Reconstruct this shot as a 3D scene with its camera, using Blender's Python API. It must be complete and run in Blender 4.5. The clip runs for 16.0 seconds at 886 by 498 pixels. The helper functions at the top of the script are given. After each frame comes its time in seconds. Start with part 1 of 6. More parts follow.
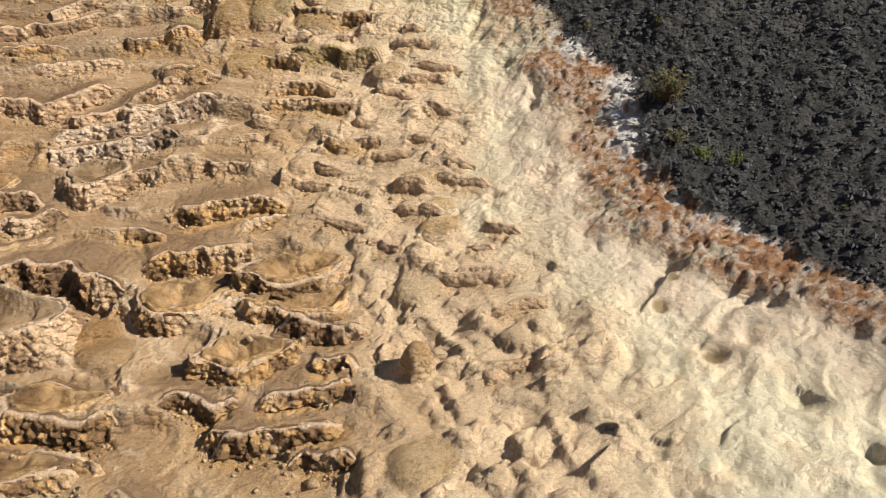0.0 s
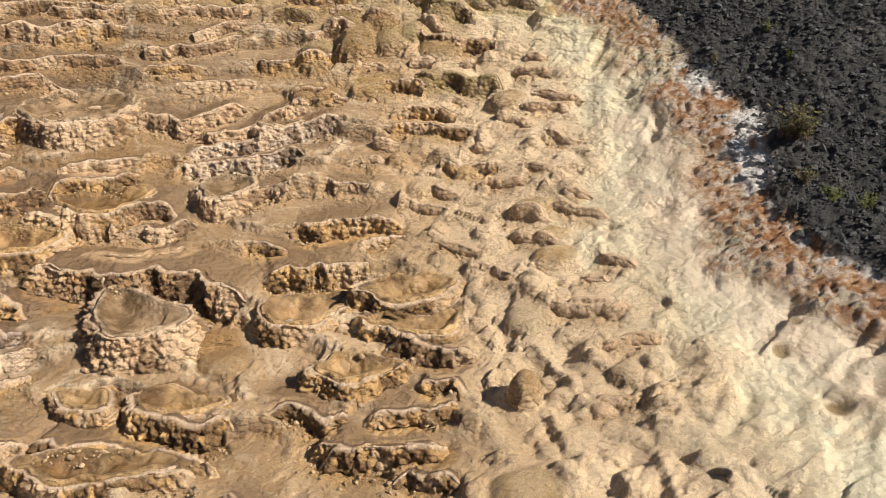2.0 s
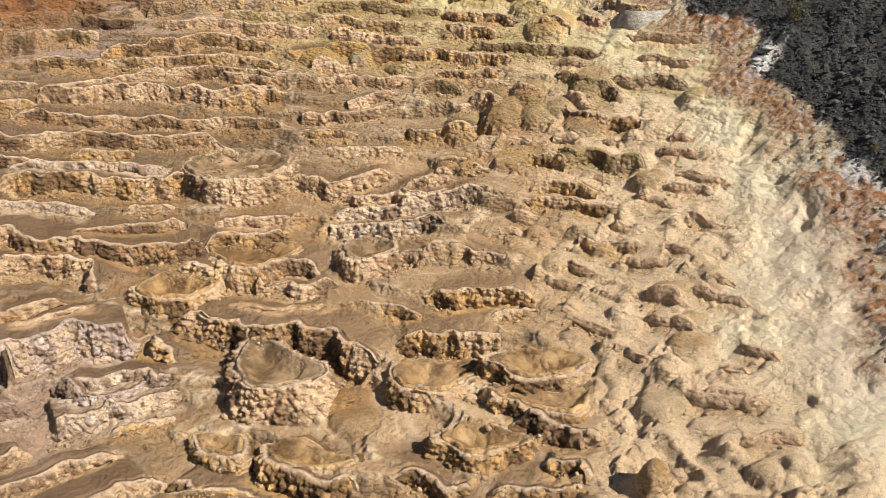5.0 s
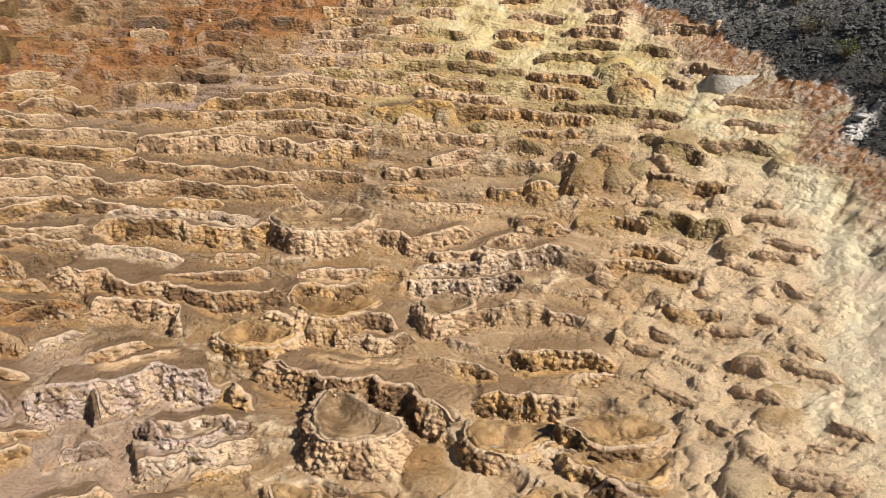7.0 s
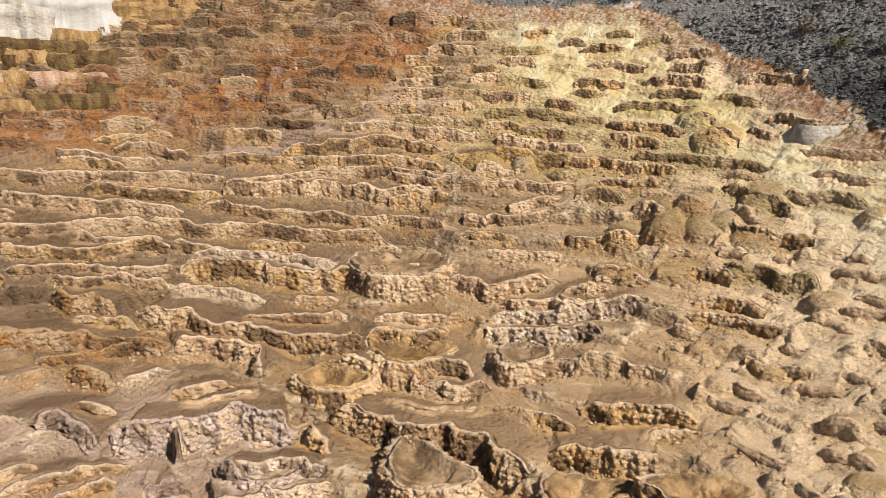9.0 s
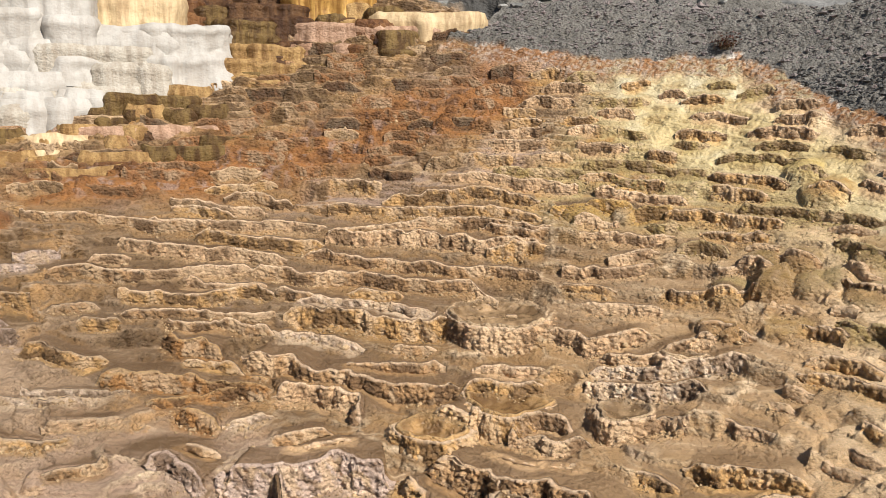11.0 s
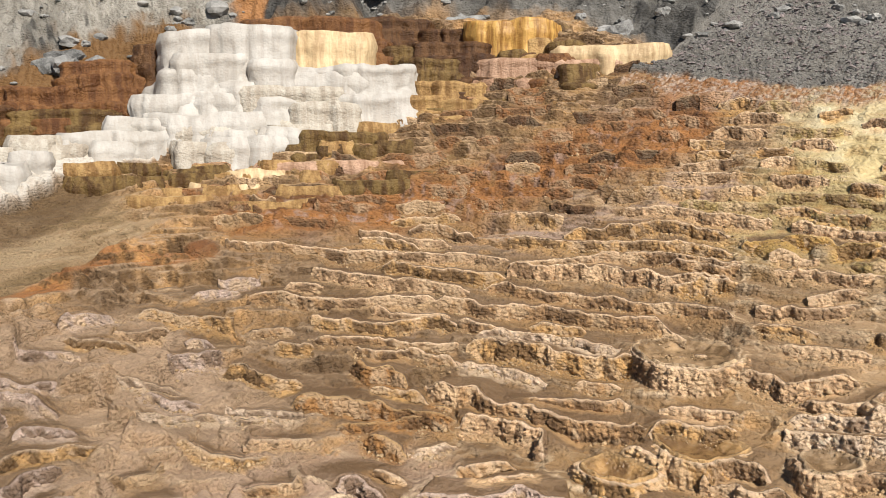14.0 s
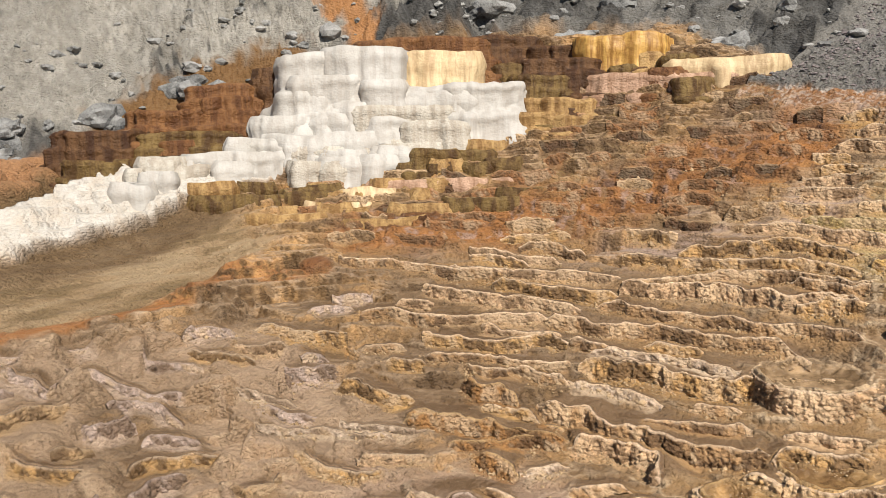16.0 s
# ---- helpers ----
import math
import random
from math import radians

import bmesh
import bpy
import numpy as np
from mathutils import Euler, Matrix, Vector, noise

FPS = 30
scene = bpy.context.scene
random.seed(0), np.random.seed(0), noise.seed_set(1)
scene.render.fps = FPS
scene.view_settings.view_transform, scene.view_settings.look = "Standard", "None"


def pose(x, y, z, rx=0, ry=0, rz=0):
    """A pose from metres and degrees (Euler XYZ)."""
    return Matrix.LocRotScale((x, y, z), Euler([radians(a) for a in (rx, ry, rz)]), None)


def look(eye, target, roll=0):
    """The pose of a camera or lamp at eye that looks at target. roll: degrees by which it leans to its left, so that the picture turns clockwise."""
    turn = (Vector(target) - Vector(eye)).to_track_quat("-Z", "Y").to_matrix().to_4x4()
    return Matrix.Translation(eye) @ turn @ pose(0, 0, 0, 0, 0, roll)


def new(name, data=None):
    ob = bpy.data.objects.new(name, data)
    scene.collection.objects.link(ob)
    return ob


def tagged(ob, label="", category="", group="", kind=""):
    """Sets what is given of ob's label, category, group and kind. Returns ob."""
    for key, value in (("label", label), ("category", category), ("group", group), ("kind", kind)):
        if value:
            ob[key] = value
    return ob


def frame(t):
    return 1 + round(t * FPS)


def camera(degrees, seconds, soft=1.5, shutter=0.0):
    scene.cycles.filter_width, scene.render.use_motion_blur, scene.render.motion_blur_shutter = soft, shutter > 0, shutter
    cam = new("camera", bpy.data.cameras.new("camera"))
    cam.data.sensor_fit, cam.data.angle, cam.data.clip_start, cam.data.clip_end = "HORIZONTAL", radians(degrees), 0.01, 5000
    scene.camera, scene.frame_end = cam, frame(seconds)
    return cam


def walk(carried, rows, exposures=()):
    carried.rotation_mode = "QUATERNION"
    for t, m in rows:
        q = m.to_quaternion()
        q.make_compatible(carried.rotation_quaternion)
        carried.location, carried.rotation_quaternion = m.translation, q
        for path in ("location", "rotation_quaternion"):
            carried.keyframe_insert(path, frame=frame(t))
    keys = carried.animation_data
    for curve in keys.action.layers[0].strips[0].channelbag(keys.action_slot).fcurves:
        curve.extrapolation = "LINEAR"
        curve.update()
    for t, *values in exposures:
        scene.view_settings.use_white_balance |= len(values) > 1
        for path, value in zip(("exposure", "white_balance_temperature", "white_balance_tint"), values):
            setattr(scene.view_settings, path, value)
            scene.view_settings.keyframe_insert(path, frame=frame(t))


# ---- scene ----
cam = camera(55.23, 16.0, soft=0.7)
ROWS = [
    (0.0, 0.0000, 0.0000, 4.0000, 64.501, 0.499, -0.001),
    (0.5, -0.0135, -0.0019, 4.0045, 64.992, 0.448, 1.834),
    (1.0, -0.0222, -0.0085, 4.0170, 65.327, 0.565, 3.891),
    (1.5, -0.0309, -0.0175, 4.0267, 65.702, 0.733, 5.863),
    (2.0, -0.0440, -0.0243, 4.0330, 66.156, 0.746, 7.795),
    (2.5, -0.0526, -0.0326, 4.0429, 66.552, 0.716, 9.701),
    (3.0, -0.0640, -0.0367, 4.0495, 66.903, 0.638, 11.486),
    (3.5, -0.0725, -0.0430, 4.0578, 67.531, 0.564, 13.376),
    (4.0, -0.0769, -0.0482, 4.0661, 68.598, 0.509, 14.883),
    (6.5, -0.1301, -0.0712, 4.1289, 73.364, -0.245, 21.014),
    (7.0, -0.1453, -0.0742, 4.1360, 74.227, -0.347, 22.580),
    (7.5, -0.1604, -0.0812, 4.1495, 74.994, -0.368, 23.807),
    (8.0, -0.1742, -0.0874, 4.1588, 75.763, -0.462, 24.930),
    (8.5, -0.1847, -0.0972, 4.1674, 76.402, -0.460, 26.206),
    (9.0, -0.1967, -0.1013, 4.1763, 77.067, -0.377, 27.555),
    (11.5, -0.2918, -0.1797, 4.2185, 80.925, 0.045, 35.530),
    (12.0, -0.3226, -0.1938, 4.2194, 81.346, 0.152, 37.547),
    (12.5, -0.3459, -0.2093, 4.2226, 81.614, 0.236, 39.059),
    (13.0, -0.3592, -0.2241, 4.2237, 81.903, 0.292, 40.377),
    (13.5, -0.3730, -0.2421, 4.2267, 82.243, 0.435, 42.494),
    (14.0, -0.3894, -0.2558, 4.2315, 82.507, 0.704, 44.924),
    (14.5, -0.4052, -0.2663, 4.2315, 82.738, 0.900, 46.668),
    (15.0, -0.4170, -0.2787, 4.2299, 83.047, 1.096, 48.282),
    (15.5, -0.4336, -0.2902, 4.2284, 83.417, 1.232, 50.106),
    (16.0, -0.4468, -0.3052, 4.2311, 83.788, 1.377, 51.886),
]
walk(cam, [(t, pose(x, y, z, rx, ry, rz)) for t, x, y, z, rx, ry, rz in ROWS])

# ---- sky and sun ----
SUN_TO = Vector((0.96, -0.27, 0.0)).normalized()
SUN_UP = radians(41)
world = bpy.data.worlds.new("sky")
scene.world = world
world.use_nodes = True
wt = world.node_tree
sky = wt.nodes.new("ShaderNodeTexSky")
sky.sky_type, sky.sun_disc = "NISHITA", False
sky.sun_elevation = SUN_UP
sky.sun_rotation = math.atan2(SUN_TO.x, SUN_TO.y)
sky.altitude = 2000
wt.links.new(sky.outputs[0], wt.nodes["Background"].inputs[0])
wt.nodes["Background"].inputs[1].default_value = 0.05
sun = new("sun", bpy.data.lights.new("sun", "SUN"))
sun.data.energy, sun.data.angle, sun.data.color = 5.0, radians(0.55), (1.0, 0.94, 0.85)
way = Vector((SUN_TO.x * math.cos(SUN_UP), SUN_TO.y * math.cos(SUN_UP), math.sin(SUN_UP)))
sun.matrix_world = look(way * 50, (0, 0, 0))
scene.view_settings.exposure = 0.54


# ---- noise over arrays ----
def hashed(ix, iy, seed):
    h = (ix * 374761393 + iy * 668265263 + seed * 1274126177) & 0xFFFFFFFF
    h = ((h ^ (h >> 13)) * 1103515245) & 0xFFFFFFFF
    h = ((h ^ (h >> 15)) * 668265263) & 0xFFFFFFFF
    return ((h ^ (h >> 16)) & 0xFFFFFF) / float(0xFFFFFF)


def vnoise(x, y, seed=0):
    """Smooth noise from -1 to 1, one lump a unit."""
    x, y = np.asarray(x, float), np.asarray(y, float)
    fx, fy = np.floor(x), np.floor(y)
    ix, iy = fx.astype(np.int64), fy.astype(np.int64)
    u, v = x - fx, y - fy
    u, v = u * u * u * (u * (u * 6 - 15) + 10), v * v * v * (v * (v * 6 - 15) + 10)
    a, b = hashed(ix, iy, seed), hashed(ix + 1, iy, seed)
    c, d = hashed(ix, iy + 1, seed), hashed(ix + 1, iy + 1, seed)
    return 2 * ((a * (1 - u) + b * u) * (1 - v) + (c * (1 - u) + d * u) * v) - 1


def fbm(x, y, seed=0, octaves=4, gain=0.5):
    total, amp, norm = 0.0, 1.0, 0.0
    for k in range(octaves):
        total = total + amp * vnoise(x * 2.03 ** k + 17.1 * k, y * 2.03 ** k - 9.7 * k, seed + k)
        norm += amp
        amp *= gain
    return total / norm


def cells(x, y, seed=0):
    """Distance to the nearest of scattered points, and that point's own random number."""
    x, y = np.asarray(x, float), np.asarray(y, float)
    ix, iy = np.floor(x).astype(np.int64), np.floor(y).astype(np.int64)
    best, mark = np.full(x.shape, 9.0), np.zeros(x.shape)
    for i in (-1, 0, 1):
        for j in (-1, 0, 1):
            px = ix + i + hashed(ix + i, iy + j, seed)
            py = iy + j + hashed(ix + i, iy + j, seed + 91)
            d = np.hypot(px - x, py - y)
            near = d < best
            best = np.where(near, d, best)
            mark = np.where(near, hashed(ix + i, iy + j, seed + 47), mark)
    return best, mark


def cells3(x, y, z, seed=0):
    """Distance to the nearest of points scattered in space, and that point's own random number."""
    ix, iy, iz = (np.floor(v).astype(np.int64) for v in (x, y, z))
    best, mark = np.full(x.shape, 9.0), np.zeros(x.shape)
    for i in (-1, 0, 1):
        for j in (-1, 0, 1):
            for k in (-1, 0, 1):
                a, b = ix + i + 7919 * (iz + k), iy + j + 3571 * (iz + k)
                r = hashed(a, b, seed)
                d = np.sqrt((ix + i + r - x) ** 2 + (iy + j + hashed(a, b, seed + 91) - y) ** 2 + (iz + k + (r * 7.31) % 1 - z) ** 2)
                near = d < best
                best = np.where(near, d, best)
                mark = np.where(near, (r * 13.7) % 1, mark)
    return best, mark


def step(a, b, x):
    u = np.clip((x - a) / (b - a), 0, 1)
    return u * u * (3 - 2 * u)


def mix(a, b, m):
    return a + (b - a) * m


def along(x, y, *pts):
    """Distance from a line through the points, in plan."""
    best = np.full(np.shape(x), 99.0)
    for (ax, ay), (bx, by) in zip(pts, pts[1:]):
        dx, dy = bx - ax, by - ay
        u = np.clip(((x - ax) * dx + (y - ay) * dy) / (dx * dx + dy * dy), 0, 1)
        best = np.minimum(best, np.hypot(x - ax - u * dx, y - ay - u * dy))
    return best


# ---- materials ----
def material(name):
    m = bpy.data.materials.new(name)
    m.use_nodes = True
    return m, m.node_tree.nodes, m.node_tree.links, m.node_tree.nodes["Principled BSDF"]


def node(nodes, kind, **values):
    n = nodes.new("ShaderNode" + kind)
    for k, v in values.items():
        n.inputs[k].default_value = v
    return n


def ramp(nodes, *stops):
    r = nodes.new("ShaderNodeValToRGB")
    while len(r.color_ramp.elements) < len(stops):
        r.color_ramp.elements.new(0.5)
    for e, (p, c) in zip(r.color_ramp.elements, stops):
        e.position, e.color = p, (*c, 1) if len(c) == 3 else c
    return r


def math_node(nodes, links, op, a, b):
    n = nodes.new("ShaderNodeMath")
    n.operation = op
    for socket, v in zip(n.inputs, (a, b)):
        if isinstance(v, (int, float)):
            socket.default_value = v
        else:
            links.new(v, socket)
    return n.outputs[0]


def multiply(nodes, links, a, b, fac=1.0):
    n = nodes.new("ShaderNodeMix")
    n.data_type, n.blend_type = "RGBA", "MULTIPLY"
    if isinstance(fac, (int, float)):
        n.inputs[0].default_value = fac
    else:
        links.new(fac, n.inputs[0])
    for k, v in ((6, a), (7, b)):
        if isinstance(v, tuple):
            n.inputs[k].default_value = (*v, 1)
        else:
            links.new(v, n.inputs[k])
    return n.outputs[2]


def sinter(name, colour=None, rough=0.62, nodule=0.5, streak=0.0, fine=1.0, relief=1.0):
    """Hot-spring limestone: colour from the ground's own tint or one given, mottled, with granular relief, nodular where it is steep."""
    m, nodes, links, bsdf = material(name)
    where = nodes.new("ShaderNodeNewGeometry").outputs["Position"]
    if colour is None:
        tint = nodes.new("ShaderNodeVertexColor")
        tint.layer_name = "tint"
        col = tint.outputs[0]
        wet = nodes.new("ShaderNodeAttribute")
        wet.attribute_name = "wet"
        r = node(nodes, "MapRange", **{"From Min": 0.0, "From Max": 1.0, "To Min": rough, "To Max": 0.22})
        links.new(wet.outputs["Fac"], r.inputs[0])
        links.new(r.outputs[0], bsdf.inputs["Roughness"])
    else:
        base = nodes.new("ShaderNodeRGB")
        base.outputs[0].default_value = (*colour, 1)
        col = base.outputs[0]
        bsdf.inputs["Roughness"].default_value = rough
    big = node(nodes, "TexNoise", Scale=2.3, Detail=5.0, Roughness=0.6)
    small = node(nodes, "TexNoise", Scale=48.0, Detail=5.0, Roughness=0.75)
    for n in (big, small):
        links.new(where, n.inputs["Vector"])
    br = ramp(nodes, (0.3, (0.8, 0.75, 0.68)), (0.7, (1.1, 1.07, 1.04)))
    sr = ramp(nodes, (0.36, (0.5, 0.4, 0.3)), (0.48, (0.98, 0.97, 0.96)), (0.64, (1.25, 1.24, 1.22)))
    links.new(big.outputs[0], br.inputs[0])
    links.new(small.outputs[0], sr.inputs[0])
    col = multiply(nodes, links, col, br.outputs[0], 0.7)
    calm = nodes.new("ShaderNodeAttribute")
    calm.attribute_name = "calm"
    rough_here = math_node(nodes, links, "SUBTRACT", 1.0, calm.outputs["Fac"])
    col = multiply(nodes, links, col, sr.outputs[0], math_node(nodes, links, "MULTIPLY", rough_here, 0.42 * fine))
    dust = node(nodes, "TexNoise", Scale=130.0, Detail=3.0, Roughness=0.7)
    links.new(where, dust.inputs["Vector"])
    dr = ramp(nodes, (0.36, (0.5, 0.45, 0.4)), (0.5, (1.0, 1.0, 1.0)), (0.64, (1.35, 1.34, 1.32)))
    links.new(dust.outputs[0], dr.inputs[0])
    col = multiply(nodes, links, col, dr.outputs[0], math_node(nodes, links, "MULTIPLY", rough_here, min(1.0, 0.38 * fine)))
    if streak:
        flat = node(nodes, "Mapping", Scale=(1, 1, 0.09))
        links.new(where, flat.inputs[0])
        runs = node(nodes, "TexNoise", Scale=9.0, Detail=4.0, Roughness=0.65)
        links.new(flat.outputs[0], runs.inputs["Vector"])
        rr = ramp(nodes, (0.4, (0.3, 0.19, 0.09)), (0.6, (1.0, 1.0, 1.0)))
        links.new(runs.outputs[0], rr.inputs[0])
        col = multiply(nodes, links, col, rr.outputs[0], streak)
    links.new(col, bsdf.inputs["Base Color"])
    grain = node(nodes, "TexNoise", Scale=42.0, Detail=6.0, Roughness=0.75)
    knob = nodes.new("ShaderNodeTexVoronoi")
    knob.inputs["Scale"].default_value = 27.0
    links.new(where, grain.inputs["Vector"])
    bend = nodes.new("ShaderNodeMix")
    bend.data_type = "VECTOR"
    bend.inputs[0].default_value = 0.12
    links.new(where, bend.inputs[4])
    links.new(big.outputs["Color"], bend.inputs[5])
    layers = node(nodes, "Mapping", Scale=(0.85, 0.85, 1.35))
    links.new(bend.outputs[1], layers.inputs[0])
    links.new(layers.outputs[0], knob.inputs["Vector"])
    b1 = node(nodes, "Bump", Distance=0.045 * relief)
    links.new(rough_here, b1.inputs["Strength"])
    links.new(grain.outputs[0], b1.inputs["Height"])
    b2 = node(nodes, "Bump", Distance=0.06)
    b2.invert = True
    steep = nodes.new("ShaderNodeSeparateXYZ")
    links.new(nodes.new("ShaderNodeNewGeometry").outputs["Normal"], steep.inputs[0])
    face = node(nodes, "MapRange", **{"From Min": 0.93, "From Max": 0.6, "To Min": nodule, "To Max": min(1.0, 2.8 * nodule)})
    links.new(steep.outputs[2], face.inputs[0])
    links.new(math_node(nodes, links, "MULTIPLY", face.outputs[0], rough_here), b2.inputs["Strength"])
    links.new(knob.outputs["Distance"], b2.inputs["Height"])
    links.new(b1.outputs[0], b2.inputs["Normal"])
    links.new(b2.outputs[0], bsdf.inputs["Normal"])
    bsdf.inputs["Specular IOR Level"].default_value = 0.35
    return m


def stone(name, dark, light, scale=6.0, rough=0.9, bump=0.6):
    m, nodes, links, bsdf = material(name)
    where = nodes.new("ShaderNodeNewGeometry").outputs["Position"]
    info = nodes.new("ShaderNodeObjectInfo")
    big = node(nodes, "TexNoise", Scale=scale, Detail=6.0, Roughness=0.65)
    small = node(nodes, "TexNoise", Scale=scale * 14, Detail=3.0, Roughness=0.7)
    for n in (big, small):
        links.new(where, n.inputs["Vector"])
    s = math_node(nodes, links, "ADD", math_node(nodes, links, "MULTIPLY", big.outputs[0], 0.6), math_node(nodes, links, "MULTIPLY", small.outputs[0], 0.4))
    s = math_node(nodes, links, "ADD", s, math_node(nodes, links, "MULTIPLY", math_node(nodes, links, "SUBTRACT", info.outputs["Random"], 0.5), 0.12))
    r = ramp(nodes, (0.36, dark), (0.64, light))
    links.new(s, r.inputs[0])
    links.new(r.outputs[0], bsdf.inputs["Base Color"])
    b = node(nodes, "Bump", Strength=bump, Distance=0.02)
    links.new(small.outputs[0], b.inputs["Height"])
    links.new(b.outputs[0], bsdf.inputs["Normal"])
    bsdf.inputs["Roughness"].default_value = rough
    bsdf.inputs["Specular IOR Level"].default_value = 0.25
    return m


CREAM, TAN, BROWN = (0.42, 0.295, 0.175), (0.48, 0.3, 0.145), (0.2, 0.118, 0.056)
PALE, PINK, OCHRE = (0.64, 0.585, 0.415), (0.52, 0.38, 0.3), (0.44, 0.25, 0.07)
ORANGE, RUST, OLIVE = (0.42, 0.19, 0.062), (0.21, 0.095, 0.036), (0.2, 0.14, 0.055)
YELLOW, WHITE, CINDER = (0.6, 0.5, 0.24), (0.82, 0.8, 0.76), (0.055, 0.054, 0.052)
ASH, LILAC = (0.3, 0.295, 0.285), (0.5, 0.38, 0.33)
SINTER = sinter("sinter_ground", nodule=0.3)
CINDERS = sinter("cinder_gravel", None, 0.95, 0.5, 0.0, 1.3)
HILL = sinter("grey_hillside", None, 0.95, 0.2, 0.0, 1.5, 0.8)
PEBBLE = stone("cinder_stone", (0.028, 0.028, 0.028), (0.14, 0.137, 0.13), 9.0)
PEBBLE_GREY = stone("grey_stone", (0.12, 0.12, 0.115), (0.38, 0.29, 0.28), 9.0)
GREY = stone("grey_scree", (0.07, 0.07, 0.069), (0.28, 0.275, 0.265), 1.6)
TIER = {
    "white": sinter("white_sinter", (0.42, 0.41, 0.39), 0.6, 0.04, 0.2, 0.15, 0.1),
    "chalk": sinter("chalk_sinter", (0.46, 0.435, 0.385), 0.65, 0.08, 0.35, 0.35, 0.3),
    "cream": sinter("cream_sinter", (0.6, 0.47, 0.29), 0.6, 0.04, 0.5, 0.25, 0.12),
    "ochre": sinter("ochre_sinter", (0.42, 0.275, 0.115), 0.5, 0.1, 0.7, 0.6, 0.5),
    # olive, umber and rust are deepened to include the shade beside the white tiers
    "olive": sinter("olive_sinter", (0.18, 0.118, 0.04), 0.5, 0.1, 0.9, 0.6, 0.5),
    "umber": sinter("umber_sinter", (0.12, 0.06, 0.023), 0.5, 0.1, 0.9, 0.6, 0.5),
    "rust": sinter("rust_sinter", (0.21, 0.1, 0.036), 0.5, 0.1, 0.8, 0.6, 0.5),
    "amber": sinter("amber_sinter", (0.55, 0.34, 0.1), 0.5, 0.04, 0.8, 0.3, 0.12),
    "salmon": sinter("salmon_sinter", (0.5, 0.26, 0.12), 0.55, 0.2, 0.4),
    "rose": sinter("rose_sinter", (0.52, 0.35, 0.25), 0.55, 0.1, 0.6, 0.5, 0.5),
}
TIER_TOP = {"ochre": sinter("ochre_top", (0.48, 0.34, 0.18), 0.45, 0.1, 0.0, 0.7, 0.5), "olive": sinter("olive_top", (0.26, 0.18, 0.08), 0.45, 0.1, 0.0, 0.7, 0.5),
            "umber": sinter("umber_top", (0.2, 0.115, 0.05), 0.45, 0.1, 0.0, 0.7, 0.5), "rust": sinter("rust_top", (0.28, 0.15, 0.07), 0.45, 0.1, 0.0, 0.7, 0.5),
            "rose": sinter("rose_top", (0.76, 0.6, 0.47), 0.5, 0.1, 0.0, 0.5, 0.5)}


# ---- mesh helpers ----
def mesh_of(name, verts, quads, mat, smooth=True):
    me = bpy.data.meshes.new(name)
    verts, quads = np.asarray(verts, np.float32), np.asarray(quads, np.int32)
    n = quads.shape[1]
    me.vertices.add(len(verts))
    me.vertices.foreach_set("co", verts.ravel())
    me.loops.add(quads.size)
    me.loops.foreach_set("vertex_index", quads.ravel())
    me.polygons.add(len(quads))
    me.polygons.foreach_set("loop_start", np.arange(0, quads.size, n, dtype=np.int32))
    me.polygons.foreach_set("use_smooth", np.full(len(quads), smooth))
    me.update(calc_edges=True)
    me.materials.append(mat)
    return me


def empty(name, label, category, group="", kind="", at=(0, 0, 0)):
    ob = new(name)
    ob.empty_display_size = 0.1
    ob.location = at
    return tagged(ob, label, category, group, kind)


def part(name, me, parent, label=""):
    ob = new(name, me)
    ob.parent = parent
    if parent is not None:
        ob.matrix_parent_inverse = Matrix.Translation(parent.location).inverted()
    return tagged(ob, label)


# ---- the slope in plan ----
EDGE_Y = (2.48, 3.91, 4.28, 4.61, 4.88, 5.25, 5.67, 6.09, 6.54, 6.84, 7.21, 8.07, 8.68, 9.08, 9.38, 10.15, 10.58, 11.23, 11.65)
EDGE_X = (3.49, 2.31, 1.95, 1.72, 1.45, 1.38, 1.31, 1.34, 1.16, 0.97, 0.86, 0.34, 0.22, -0.39, -0.51, -1.26, -1.98, -2.76, -3.77)
PALE_Y = (1.89, 2.85, 3.5, 4.12, 4.64, 5.48, 6.33, 7.74, 8.66, 9.4, 9.61, 10.11, 10.9, 11.46)
PALE_X = (0.87, 0.87, 0.85, 0.8, 0.55, 0.25, 0.02, -0.35, -1.08, -2.3, -3.5, -4.6, -5.0, -5.4)
FOOT_S = (-13.0, -11.23, -10.44, -9.3, -7.91, -6.06, -3.36, -0.45, 1.13, 2.88, 5.75, 9.0)
FOOT_B = (9.2, 10.1, 10.88, 12.06, 13.32, 14.45, 15.22, 15.2, 14.07, 14.36, 13.39, 13.6)
FOOT_Z = (4.6, 4.73, 4.82, 4.93, 5.93, 6.42, 6.38, 6.19, 5.44, 6.04, 5.89, 6.1)


